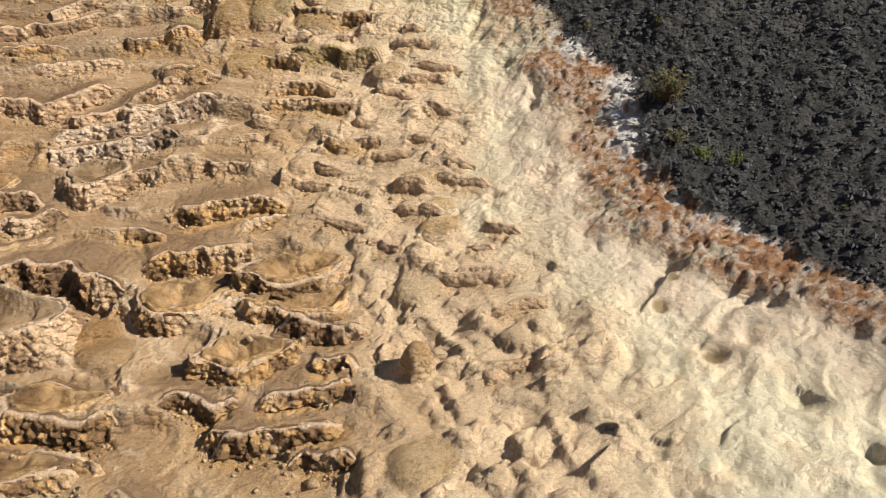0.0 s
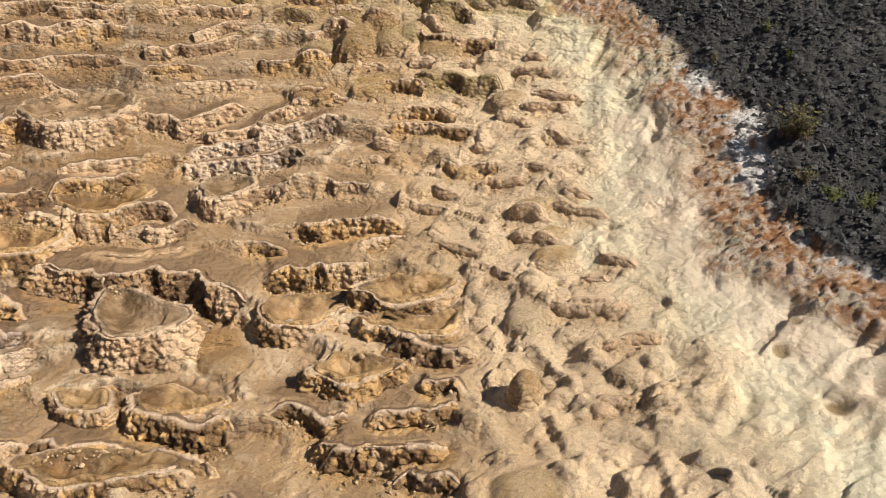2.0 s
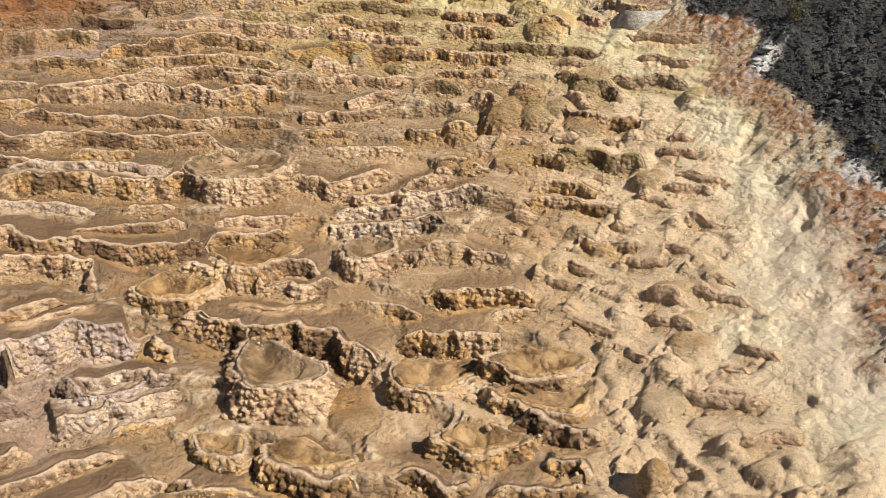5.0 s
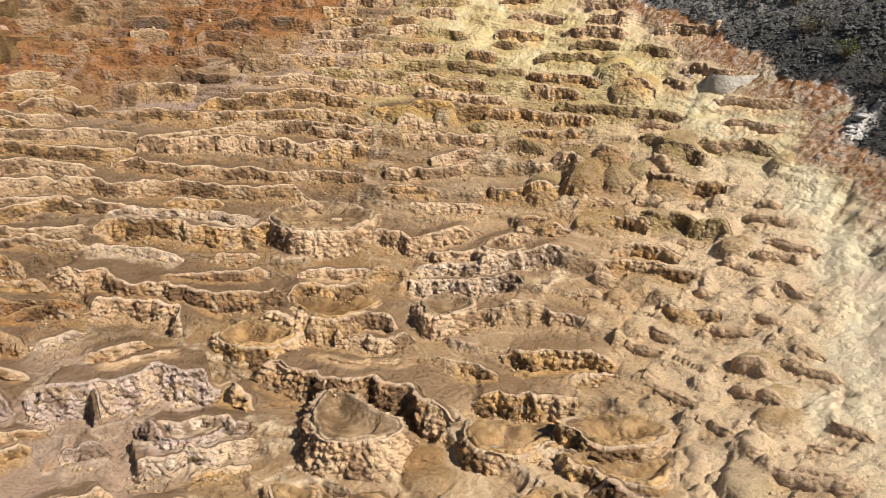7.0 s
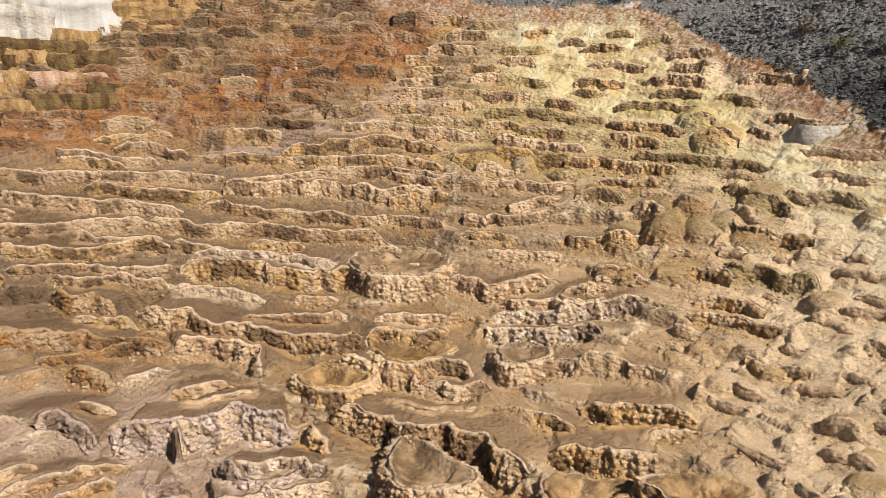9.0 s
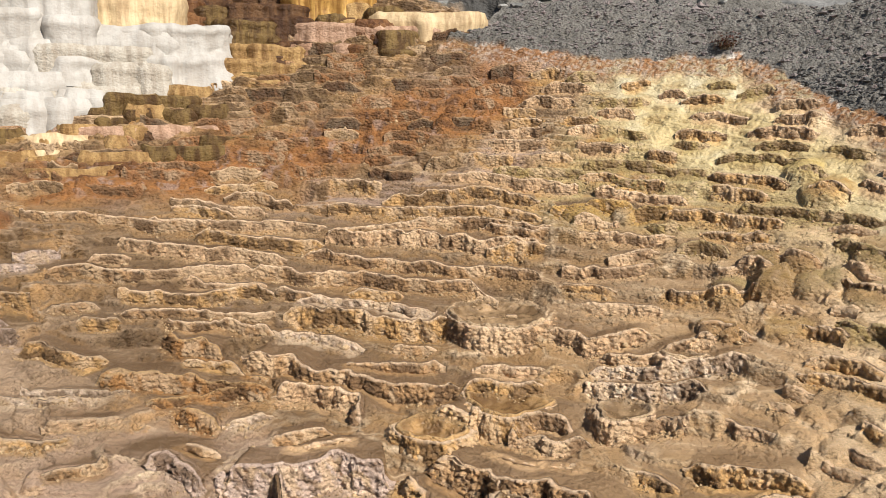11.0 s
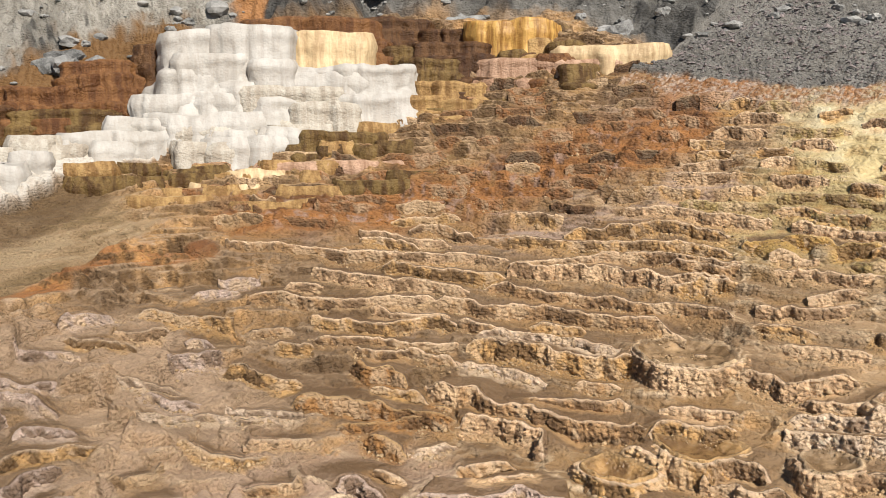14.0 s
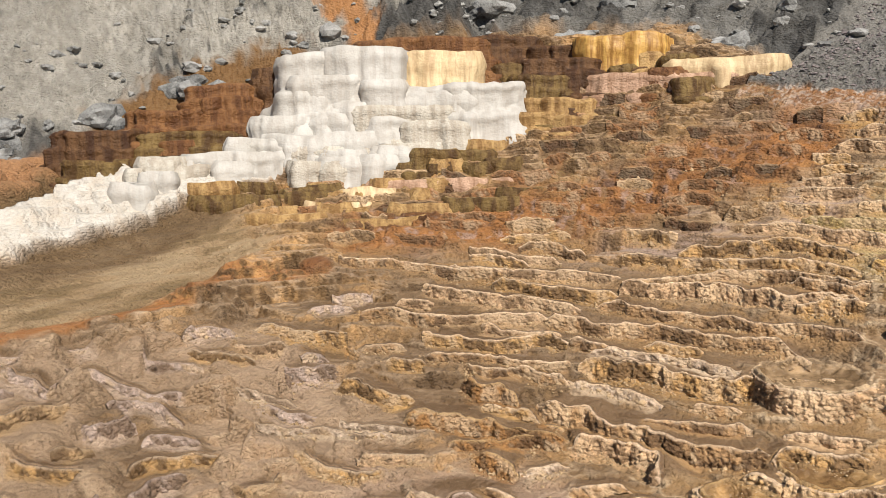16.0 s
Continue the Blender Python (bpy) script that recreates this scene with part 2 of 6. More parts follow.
def slope(x, y):
    """The smooth lie of the land under the terraces."""
    u, v = (x + 4) / 5, np.clip((y - 7) / 4, -1.4, 1.35)
    u = np.clip(0.7 - np.logaddexp(0, (0.7 - u) * 7) / 7, -1.85, 2)
    z = (2.19 + 1.8009 * v + 0.6132 * v**2 - 0.1051 * v**3 - 0.6718 * u + 0.1831 * u * v + 0.0447 * u * v**2
         + 1.1468 * u**2 + 0.0351 * u**2 * v + 0.3432 * u**3 + 0.2 * np.logaddexp(0, (x + 0.5) * 3) / 3)
    s, b = 0.8 * x + 0.6 * y, 0.8 * y - 0.6 * x
    cap = np.interp(s, FOOT_S, FOOT_Z) - 0.12
    z = cap - np.logaddexp(0, (cap - z) * 9) / 9
    past = b - np.interp(s, FOOT_S, FOOT_B)
    return z + np.logaddexp(0, past * 4) / 4 * mix(0.95, 0.6, step(0.5, 2.5, s))


def gravel_side(x, y):
    """Metres past the edge of the cinders."""
    wob = 0.10 * fbm(x * 2.2, y * 2.2, 5, 4) + 0.03 * vnoise(x * 14, y * 14, 6)
    side = (x - np.interp(y, EDGE_Y, EDGE_X)) * 0.85
    top = y - np.interp(x, (-7.6, -7.14, -5.47, -3.78, -2.8), (10.8, 10.96, 11.26, 11.5, 11.7))
    side = np.where(x < -3.3, -9, side)
    return np.maximum(side, np.where(x < -7.5, -9, top)) + wob


BASINS, LEDGES = [], []


def rounded(pts, closed=False, cuts=4):
    """A smooth line through the points."""
    p = np.array(pts, float)
    q = np.concatenate([p[-1:], p, p[:2]]) if closed else np.concatenate([2 * p[:1] - p[1:2], p, 2 * p[-1:] - p[-2:-1]])
    u = (np.arange(cuts) / cuts)[:, None]
    out = []
    for a, b, c, d in zip(q, q[1:], q[2:], q[3:]):
        out.append(0.5 * (2 * b + (c - a) * u + (2 * a - 5 * b + 4 * c - d) * u**2 + (3 * b - a - 3 * c + d) * u**3))
    return np.concatenate(out if closed else out + [p[-1:]])


def from_line(x, y, line):
    """Distance from the line, positive on its left, and how far along it the nearest place lies, from either end."""
    best, sign, at = np.full(x.shape, 99.0), np.ones(x.shape), np.zeros(x.shape)
    steps = np.hypot(*np.diff(line, axis=0).T)
    total, run = steps.sum(), 0.0
    for (ax, ay), (bx, by), long in zip(line, line[1:], steps):
        dx, dy = (bx - ax) / long, (by - ay) / long
        u = np.clip((x - ax) * dx + (y - ay) * dy, 0, long)
        d = np.hypot(x - ax - u * dx, y - ay - u * dy)
        near = d < best
        best = np.where(near, d, best)
        sign = np.where(near, np.where((y - ay) * dx - (x - ax) * dy >= 0, 1.0, -1.0), sign)
        at = np.where(near, run + u, at)
        run += long
    return best * sign, np.minimum(at, total - at)


def within(x, y, line):
    """Whether each place lies inside the closed line."""
    inside = np.zeros(x.shape, bool)
    for (ax, ay), (bx, by) in zip(line, np.roll(line, -1, axis=0)):
        if ay != by:
            inside ^= ((ay > y) != (by > y)) & (x < (bx - ax) * (y - ay) / (by - ay) + ax)
    return inside


def lobed(pts, closed, reach):
    """A line through the points that bulges downhill in rounded lobes, a point every 3 cm, and the ways downhill."""
    fine = rounded(pts, closed, 12)
    if closed:
        fine = np.concatenate([fine, fine[:1]])
    run = np.concatenate([[0], np.cumsum(np.hypot(*np.diff(fine, axis=0).T))])
    u = np.linspace(0, run[-1], max(5, int(run[-1] / 0.03)))
    p = np.stack([np.interp(u, run, fine[:, 0]), np.interp(u, run, fine[:, 1])], 1)
    way = np.gradient(p, axis=0)
    way /= np.hypot(*way.T)[:, None] + 1e-9
    down = np.stack([way[:, 1], -way[:, 0]], 1)
    x, y = p.T
    lobes = np.abs(vnoise(x * 2.6, y * 2.6, 61)) + 0.5 * np.abs(vnoise(x * 6.1, y * 6.1, 62)) + 0.25 * vnoise(x * 13, y * 13, 63)
    return p + down * (reach * (lobes - 0.5))[:, None], down


def ledge(drop, kind, *pts):
    """The lip of a terrace step, west to east, with the height of its riser."""
    if np.mean([p[0] for p in pts]) > -0.6:
        drop, kind = 0.5 * drop, "buff"
    line, down = lobed(pts, False, min(0.1, 0.03 + 0.5 * drop))
    mx, my = line.mean(0)
    fall = math.hypot(*(float(slope(np.array([mx + a]), np.array([my + b]))[0] - slope(np.array([mx - a]), np.array([my - b]))[0]) / 0.4 for a, b in ((0.2, 0), (0, 0.2))))
    LEDGES.append((line, down, drop, kind, min(max(fall, 0.28), 0.6)))


def basin(drop, level, kind, *pts):
    """A flat-floored basin inside a closed rim."""
    line, down = lobed(pts, True, 0.05)
    BASINS.append((line, down, drop, level, kind))


def scatter_steps(count, seed, box, wanted, length, drop, kinds, gap):
    """Shorter steps along the contours, clear of those that already stand."""
    dice = np.random.default_rng(seed)
    taken = np.concatenate([b[0] for b in LEDGES + BASINS])
    for _ in range(count):
        x, y = dice.uniform(box[0], box[1]), dice.uniform(box[2], box[3])
        long, high, kind = dice.uniform(*length), dice.uniform(*drop), kinds[dice.integers(len(kinds))]
        if not wanted(np.array([x]), np.array([y]))[0]:
            continue
        pts, bend = [(x, y)], dice.uniform(-0.25, 0.25)
        for k in range(5):
            gx, gy = (float(slope(np.array([x + a]), np.array([y + b]))[0] - slope(np.array([x - a]), np.array([y - b]))[0]) for a, b in ((0.15, 0), (0, 0.15)))
            g = math.hypot(gx, gy) + 1e-6
            turn = bend * math.sin(k * 1.3 + seed) + dice.uniform(-0.15, 0.15)
            tx, ty = gy / g, -gx / g
            x, y = x + long / 5 * (tx - turn * ty), y + long / 5 * (ty + turn * tx)
            pts.append((x, y))
        p = np.array(pts)
        if np.min(np.hypot(p[:, None, 0] - taken[None, :, 0], p[:, None, 1] - taken[None, :, 1])) < gap:
            continue
        ledge(high, kind, *pts)
        taken = np.concatenate([taken, LEDGES[-1][0]])


def lay_basins():
    basin(0.15, 2.19, "cream", (-4.74, 6.59), (-4.36, 6.37), (-4.08, 6.43), (-3.83, 6.62), (-3.75, 6.96), (-4.13, 7.29), (-4.57, 7.24), (-4.78, 6.92))
    basin(0.15, 1.59, "tan", (-4.26, 5.16), (-4.09, 5.05), (-3.83, 5.11), (-3.67, 5.29), (-3.75, 5.47), (-3.97, 5.49), (-4.21, 5.46))
    basin(0.38, 1.39, "cream", (-3.09, 4.66), (-2.95, 4.37), (-2.81, 4.29), (-2.59, 4.33), (-2.42, 4.4), (-2.41, 4.67), (-2.51, 4.76), (-2.65, 4.8), (-2.88, 4.91), (-3.11, 4.93))
    basin(0.075, 1.13, "tan", (-3.03, 3.99), (-2.78, 3.82), (-2.59, 3.87), (-2.72, 4.08), (-2.89, 4.09))
    basin(0.112, 1.15, "tan", (-2.56, 4.01), (-2.45, 3.88), (-2.23, 3.85), (-2, 3.92), (-1.91, 4.01), (-2.12, 4.1), (-2.4, 4.14))
    basin(0.09, 1.06, "tan", (-2.97, 3.4), (-2.71, 3.28), (-2.45, 3.31), (-2.18, 3.44), (-1.96, 3.49), (-1.87, 3.55), (-2.17, 3.65), (-2.63, 3.61), (-2.91, 3.52))
    basin(0.112, 1.38, "tan", (-2, 4.82), (-1.86, 4.59), (-1.6, 4.62), (-1.44, 4.78), (-1.27, 4.98), (-1.37, 5.08), (-1.57, 5.06), (-1.84, 4.97))
    basin(0.112, 1.49, "tan", (-1.34, 4.96), (-1.19, 4.8), (-0.96, 4.78), (-0.74, 4.95), (-0.67, 5.1), (-0.88, 5.21), (-1.15, 5.14))
    basin(0.09, 1.41, "tan", (-1.4, 4.65), (-1.15, 4.62), (-0.91, 4.53), (-0.66, 4.52), (-0.57, 4.77), (-0.63, 4.94), (-0.81, 4.78), (-1.07, 4.76))
    basin(0.165, 1.30, "tan", (-1.48, 4.21), (-1.31, 4.1), (-1.14, 4.11), (-0.98, 4.2), (-0.85, 4.38), (-1.03, 4.4), (-1.22, 4.44), (-1.39, 4.41))
    basin(0.075, 1.75, "cream", (-2.94, 6.14), (-2.78, 5.87), (-2.54, 5.89), (-2.42, 6.14), (-2.58, 6.37), (-2.82, 6.35))
    basin(0.06, 2.07, "cream", (-2.61, 6.81), (-2.43, 6.72), (-2.27, 6.88), (-2.25, 6.98), (-2.53, 7.02))
    basin(0.06, 1.70, "tan", (-4.02, 5.83), (-3.67, 5.54), (-3.41, 5.64), (-3.29, 5.87), (-3.22, 6.1), (-3.47, 6.17), (-3.83, 6))


def lay_ledges():
    ledge(0.075, "gold", (-7.09, 7.6), (-6.83, 7.8), (-6.53, 7.94))
    ledge(0.082, "gold", (-6.38, 7.74), (-6.07, 7.99), (-5.66, 8.31), (-5.16, 8.51), (-4.71, 8.56))
    ledge(0.061, "cream", (-8.26, 6.19), (-8.04, 6.37), (-7.79, 6.54), (-7.33, 6.83))
    ledge(0.068, "gold", (-6.83, 7.29), (-6.45, 7.53), (-5.72, 7.93), (-5.12, 8.18), (-4.55, 8.33))
    ledge(0.061, "cream", (-8.16, 5.81), (-7.78, 6.14), (-7.31, 6.56), (-6.98, 6.81), (-6.6, 7.02))
    ledge(0.041, "cream", (-6.54, 6.95), (-6.18, 7.28), (-5.82, 7.63), (-5.57, 7.82))
    ledge(0.075, "dark", (-5.61, 7.77), (-5.14, 7.97), (-4.83, 8.06), (-4.37, 8.14))
    ledge(0.082, "gold", (-7.65, 6.02), (-7.38, 6.23), (-6.97, 6.45), (-6.69, 6.59), (-6.43, 6.77))
    ledge(0.116, "cream", (-6.53, 6.92), (-6.31, 7.05), (-5.99, 7.22), (-5.68, 7.43), (-5.21, 7.61), (-4.86, 7.74), (-4.32, 7.91))
    ledge(0.102, "cream", (-8.13, 5.39), (-7.92, 5.48), (-7.74, 5.6), (-7.55, 5.78), (-7.21, 5.99), (-6.93, 6.17), (-6.62, 6.38))
    ledge(0.068, "dark", (-6.53, 6.49), (-6.36, 6.65), (-6.08, 6.76), (-5.75, 6.91), (-5.22, 7.18), (-4.65, 7.39), (-4.13, 7.53))
    ledge(0.082, "dark", (-6.81, 6.05), (-6.53, 6.23), (-6.2, 6.33), (-5.87, 6.59), (-5.49, 6.76), (-4.95, 6.99), (-4.44, 7.14))
    ledge(0.054, "cream", (-7.84, 4.9), (-7.68, 5.03), (-7.47, 5.24), (-7.31, 5.5), (-7.02, 5.81), (-6.79, 6.04))
    ledge(0.034, "cream", (-7.24, 5.44), (-7.05, 5.54), (-6.71, 5.8), (-6.43, 5.96))
    ledge(0.095, "gold", (-7.41, 4.82), (-7.23, 5.04), (-6.98, 5.28), (-6.76, 5.56), (-6.6, 5.77), (-6.36, 5.9))
    ledge(0.068, "dark", (-6.43, 5.97), (-6.21, 6.05), (-6.02, 6.16))
    ledge(0.068, "white", (-6.15, 5.9), (-6.04, 6.02), (-5.76, 6.19), (-5.46, 6.35), (-5.14, 6.46), (-4.81, 6.57))
    ledge(0.15, "gold", (-6.05, 5.72), (-5.74, 5.93), (-5.51, 6.06), (-5.23, 6.13), (-4.99, 6.25), (-4.72, 6.44), (-4.62, 6.53))
    ledge(0.068, "dark", (-7.2, 4.65), (-7.01, 4.85), (-6.76, 5.15), (-6.51, 5.32), (-6.26, 5.49), (-6.08, 5.68))
    ledge(0.061, "dark", (-6.85, 4.85), (-6.58, 5.05), (-6.35, 5.3), (-5.99, 5.5))
    ledge(0.041, "white", (-6, 5.51), (-5.67, 5.68), (-5.38, 5.81), (-5.13, 5.83))
    ledge(0.122, "rust", (-6.66, 4.75), (-6.44, 4.8), (-6.24, 4.93), (-6.06, 4.99))
    ledge(0.136, "dark", (-6, 5.07), (-5.69, 5.19), (-5.49, 5.26), (-5.26, 5.29), (-5.04, 5.4), (-4.78, 5.47), (-4.5, 5.58), (-4.3, 5.72), (-4.11, 5.89))
    ledge(0.088, "gold", (-4.08, 5.83), (-3.93, 5.97), (-3.63, 6.04), (-3.42, 6.16))
    ledge(0.048, "rust", (-5.86, 4.92), (-5.68, 5.01), (-5.6, 5.13))
    ledge(0.109, "rust", (-6.5, 3.96), (-6.45, 4.07), (-6.36, 4.22), (-6.23, 4.33), (-6.03, 4.5), (-5.82, 4.67), (-5.58, 4.81), (-5.47, 4.96))
    ledge(0.15, "cream", (-5.39, 4.87), (-5.28, 5.03), (-5.08, 5.22), (-4.94, 5.24), (-4.77, 5.23), (-4.59, 5.16))
    ledge(0.061, "rust", (-6.1, 4.11), (-5.96, 4.26), (-5.87, 4.47), (-5.67, 4.73))
    ledge(0.109, "rust", (-5.87, 4.19), (-5.63, 4.32), (-5.45, 4.41))
    ledge(0.034, "white", (-5.49, 4.38), (-5.35, 4.57), (-5.28, 4.76))
    ledge(0.136, "gold", (-4.18, 5.54), (-3.9, 5.55), (-3.74, 5.56), (-3.59, 5.58), (-3.34, 5.72), (-3.25, 5.84))
    ledge(0.231, "pink", (-5.05, 3.95), (-4.92, 3.99), (-4.8, 4.09), (-4.76, 4.22), (-4.6, 4.3), (-4.45, 4.44), (-4.42, 4.56), (-4.19, 4.64), (-3.97, 4.75))
    ledge(0.068, "dark", (-5.54, 3.96), (-5.37, 4.02), (-5.16, 4.1))
    ledge(0.095, "pink", (-4.27, 4.16), (-3.98, 4.13), (-3.81, 4.1), (-3.73, 4.25), (-3.64, 4.4), (-3.51, 4.51))
    ledge(0.082, "pink", (-4.46, 3.64), (-4.35, 3.8), (-4.3, 3.93))
    ledge(0.136, "gold", (-3.97, 4.78), (-3.78, 4.73), (-3.57, 4.67))
    ledge(0.15, "gold", (-3.81, 5), (-3.55, 5.01), (-3.3, 5.02), (-3.11, 4.98))
    ledge(0.122, "pink", (-5.43, 3.57), (-5.41, 3.75), (-5.21, 3.78), (-4.99, 3.84))
    ledge(0.061, "dark", (-5.11, 7.92), (-4.73, 8.01), (-4.34, 8.08))
    ledge(0.102, "amber", (-4.51, 8.41), (-4.25, 8.59), (-3.95, 8.71), (-3.56, 8.74), (-3.2, 8.84))
    ledge(0.054, "cream", (-4.09, 8.12), (-3.75, 8.27), (-3.4, 8.35), (-3.06, 8.38))
    ledge(0.068, "gold", (-4.88, 7.65), (-4.6, 7.77), (-4.26, 7.91))
    ledge(0.068, "cream", (-3.6, 7.92), (-3.37, 8.11), (-3.15, 8.21))
    ledge(0.054, "cream", (-3.98, 7.64), (-3.54, 7.79), (-3.12, 7.97))
    ledge(0.075, "olive", (-2.98, 8.23), (-2.76, 8.3), (-2.47, 8.24))
    ledge(0.068, "gold", (-3.29, 8.73), (-2.93, 8.8), (-2.48, 8.75), (-2.06, 8.71))
    ledge(0.054, "olive", (-2.59, 8.93), (-2.1, 8.88), (-1.51, 8.75), (-1.14, 8.69))
    ledge(0.061, "olive", (-5.51, 8.84), (-4.97, 9), (-4.44, 9.15), (-3.85, 9.13), (-3.39, 9.17))
    ledge(0.061, "gold", (-3.07, 9.41), (-2.73, 9.36), (-2.35, 9.37), (-2.15, 9.27))
    ledge(0.061, "gold", (-2.99, 9.18), (-2.73, 9.15), (-2.3, 9.16))
    ledge(0.054, "olive", (-3.04, 9.72), (-2.45, 9.71), (-1.99, 9.61))
    ledge(0.048, "olive", (-4.51, 9.29), (-4.05, 9.43), (-3.57, 9.47), (-3.02, 9.47))
    ledge(0.048, "cream", (-6.03, 8.39), (-5.56, 8.66), (-4.99, 8.76), (-4.4, 8.91))
    ledge(0.061, "gold", (-4.47, 9.06), (-4.01, 9.15), (-3.44, 9.13))
    ledge(0.054, "cream", (-4.17, 8.88), (-3.65, 8.96), (-3.12, 8.97))
    ledge(0.046, "cream", (-3.5, 5.33), (-3.34, 5.28), (-3.08, 5.33), (-2.84, 5.42), (-2.79, 5.52))
    ledge(0.202, "dark", (-3.8, 5), (-3.59, 4.98), (-3.24, 5.02), (-2.99, 5.07), (-2.77, 5.08), (-2.5, 5.06), (-2.32, 5.04), (-2.11, 4.93))
    ledge(0.147, "gold", (-2.1, 5.13), (-1.9, 5.18), (-1.75, 5.24), (-1.54, 5.26), (-1.34, 5.31))
    ledge(0.11, "gold", (-2.03, 5.66), (-1.81, 5.68), (-1.57, 5.71), (-1.3, 5.68), (-1.15, 5.73))
    ledge(0.074, "gold", (-1.52, 5.44), (-1.36, 5.55), (-1.16, 5.63))
    ledge(0.11, "cream", (-3.66, 5.55), (-3.42, 5.65), (-3.28, 5.77), (-3.13, 5.87), (-2.94, 5.84))
    ledge(0.12, "white", (-3.09, 6.28), (-2.81, 6.34), (-2.53, 6.4), (-2.25, 6.48), (-2.12, 6.43))
    ledge(0.11, "white", (-3.16, 6.45), (-2.96, 6.59), (-2.63, 6.69), (-2.43, 6.71), (-2.2, 6.82), (-1.89, 6.89))
    ledge(0.092, "cream", (-3.2, 6.68), (-2.86, 6.75), (-2.69, 6.88), (-2.53, 7.04), (-2.23, 7.12))
    ledge(0.11, "cream", (-3.73, 6.78), (-3.49, 6.86), (-3.22, 6.85), (-3.05, 6.98), (-2.82, 7.11))
    ledge(0.074, "cream", (-2.82, 5.84), (-2.56, 5.92), (-2.45, 6.02), (-2.34, 6.11), (-2.12, 6.1))
    ledge(0.092, "cream", (-3.39, 5.49), (-3.2, 5.6), (-3.01, 5.59), (-2.78, 5.73))
    ledge(0.12, "white", (-4, 3.77), (-3.93, 3.85), (-3.8, 3.95), (-3.67, 4.06), (-3.55, 4.18), (-3.43, 4.32), (-3.42, 4.42))
    ledge(0.092, "white", (-4.18, 4.18), (-4, 4.22), (-3.91, 4.34), (-3.71, 4.44), (-3.49, 4.42))
    ledge(0.083, "gold", (-3.02, 3.66), (-2.95, 3.63), (-2.77, 3.61), (-2.54, 3.66), (-2.26, 3.61))
    ledge(0.156, "cream", (-3.34, 2.99), (-3.34, 3.08), (-3.31, 3.22), (-3.28, 3.38), (-3.18, 3.5), (-3, 3.62))
    ledge(0.129, "gold", (-2.56, 3.84), (-2.37, 3.85), (-2.18, 3.83), (-1.99, 3.81), (-1.86, 3.9))
    ledge(0.074, "gold", (-1.65, 7.32), (-1.38, 7.26), (-1.22, 7.18))
    ledge(0.101, "olive", (-1.55, 8.44), (-1.3, 8.29), (-0.95, 8.12), (-0.81, 8.05))
    ledge(0.092, "gold", (-1.39, 7.85), (-1.12, 7.79), (-0.84, 7.68), (-0.64, 7.68))
    ledge(0.092, "olive", (-1.36, 7.39), (-1.14, 7.33), (-0.84, 7.25), (-0.53, 7.12))
    ledge(0.064, "gold", (-1.47, 6.94), (-1.18, 6.94), (-0.88, 6.85))
    ledge(0.064, "gold", (-1.49, 6.77), (-1.14, 6.72), (-0.71, 6.61))
    ledge(0.064, "gold", (-0.95, 6.28), (-0.75, 6.23), (-0.48, 6.19))
    ledge(0.074, "gold", (-0.64, 6.05), (-0.46, 5.99), (-0.26, 5.96))
    ledge(0.083, "gold", (-0.07, 4.77), (0.1, 4.69), (0.33, 4.62), (0.47, 4.61))
    ledge(0.074, "gold", (0.21, 4.31), (0.39, 4.33), (0.59, 4.32))
    ledge(0.092, "gold", (0.13, 3.77), (0.24, 3.84), (0.35, 3.82))
    ledge(0.092, "gold", (-1.28, 3.64), (-1.06, 3.67), (-0.83, 3.64), (-0.65, 3.63), (-0.51, 3.71))
    ledge(0.083, "gold", (-0.84, 4.17), (-0.64, 4.15), (-0.5, 4.08))
    ledge(0.083, "gold", (-1.68, 3.92), (-1.52, 3.98), (-1.33, 3.93), (-1.18, 3.95))
    ledge(0.092, "dark", (-1.11, 4.45), (-0.93, 4.47), (-0.75, 4.41), (-0.57, 4.35), (-0.44, 4.37))
    ledge(0.074, "cream", (-2.31, 3.43), (-2.15, 3.47), (-1.93, 3.54))
    ledge(0.12, "gold", (-1.38, 3.73), (-1.13, 3.68), (-0.96, 3.63), (-0.81, 3.6), (-0.66, 3.65), (-0.54, 3.74))
    ledge(0.101, "gold", (-1.09, 3.96), (-0.86, 3.93), (-0.73, 3.95), (-0.54, 4))
    ledge(0.092, "gold", (-0.85, 3.49), (-0.68, 3.5), (-0.43, 3.41))
    ledge(0.074, "gold", (0.18, 3.87), (0.33, 3.91), (0.52, 3.9))
    ledge(0.074, "gold", (0, 4.77), (0.21, 4.7), (0.38, 4.59))
    ledge(0.122, "rust", (-6.52, 3.94), (-6.48, 4.14), (-6.32, 4.27), (-6.15, 4.43))
    ledge(0.041, "white", (-6.82, 3.45), (-6.64, 3.63), (-6.41, 3.9), (-6.29, 4.15))
    ledge(0.034, "white", (-7.09, 2.71), (-6.93, 2.95), (-6.82, 3.22), (-6.67, 3.41), (-6.41, 3.77))
    ledge(0.048, "gold", (-6.56, 2.85), (-6.43, 2.99), (-6.28, 3.11), (-6.01, 3.43))
    ledge(0.082, "gold", (-7.38, 4.32), (-7.21, 4.48), (-7.07, 4.62))
    ledge(0.102, "dark", (-8.08, 4.48), (-7.94, 4.79), (-7.68, 4.98), (-7.45, 5.18))
    ledge(0.075, "gold", (-8.41, 3.42), (-8.39, 3.61), (-8.13, 3.79), (-7.9, 4.22))
    ledge(0.068, "cream", (-8.31, 3.07), (-8.19, 3.25), (-8.09, 3.6))
    ledge(0.095, "pink", (-7.59, 3.33), (-7.53, 3.63), (-7.45, 3.87))
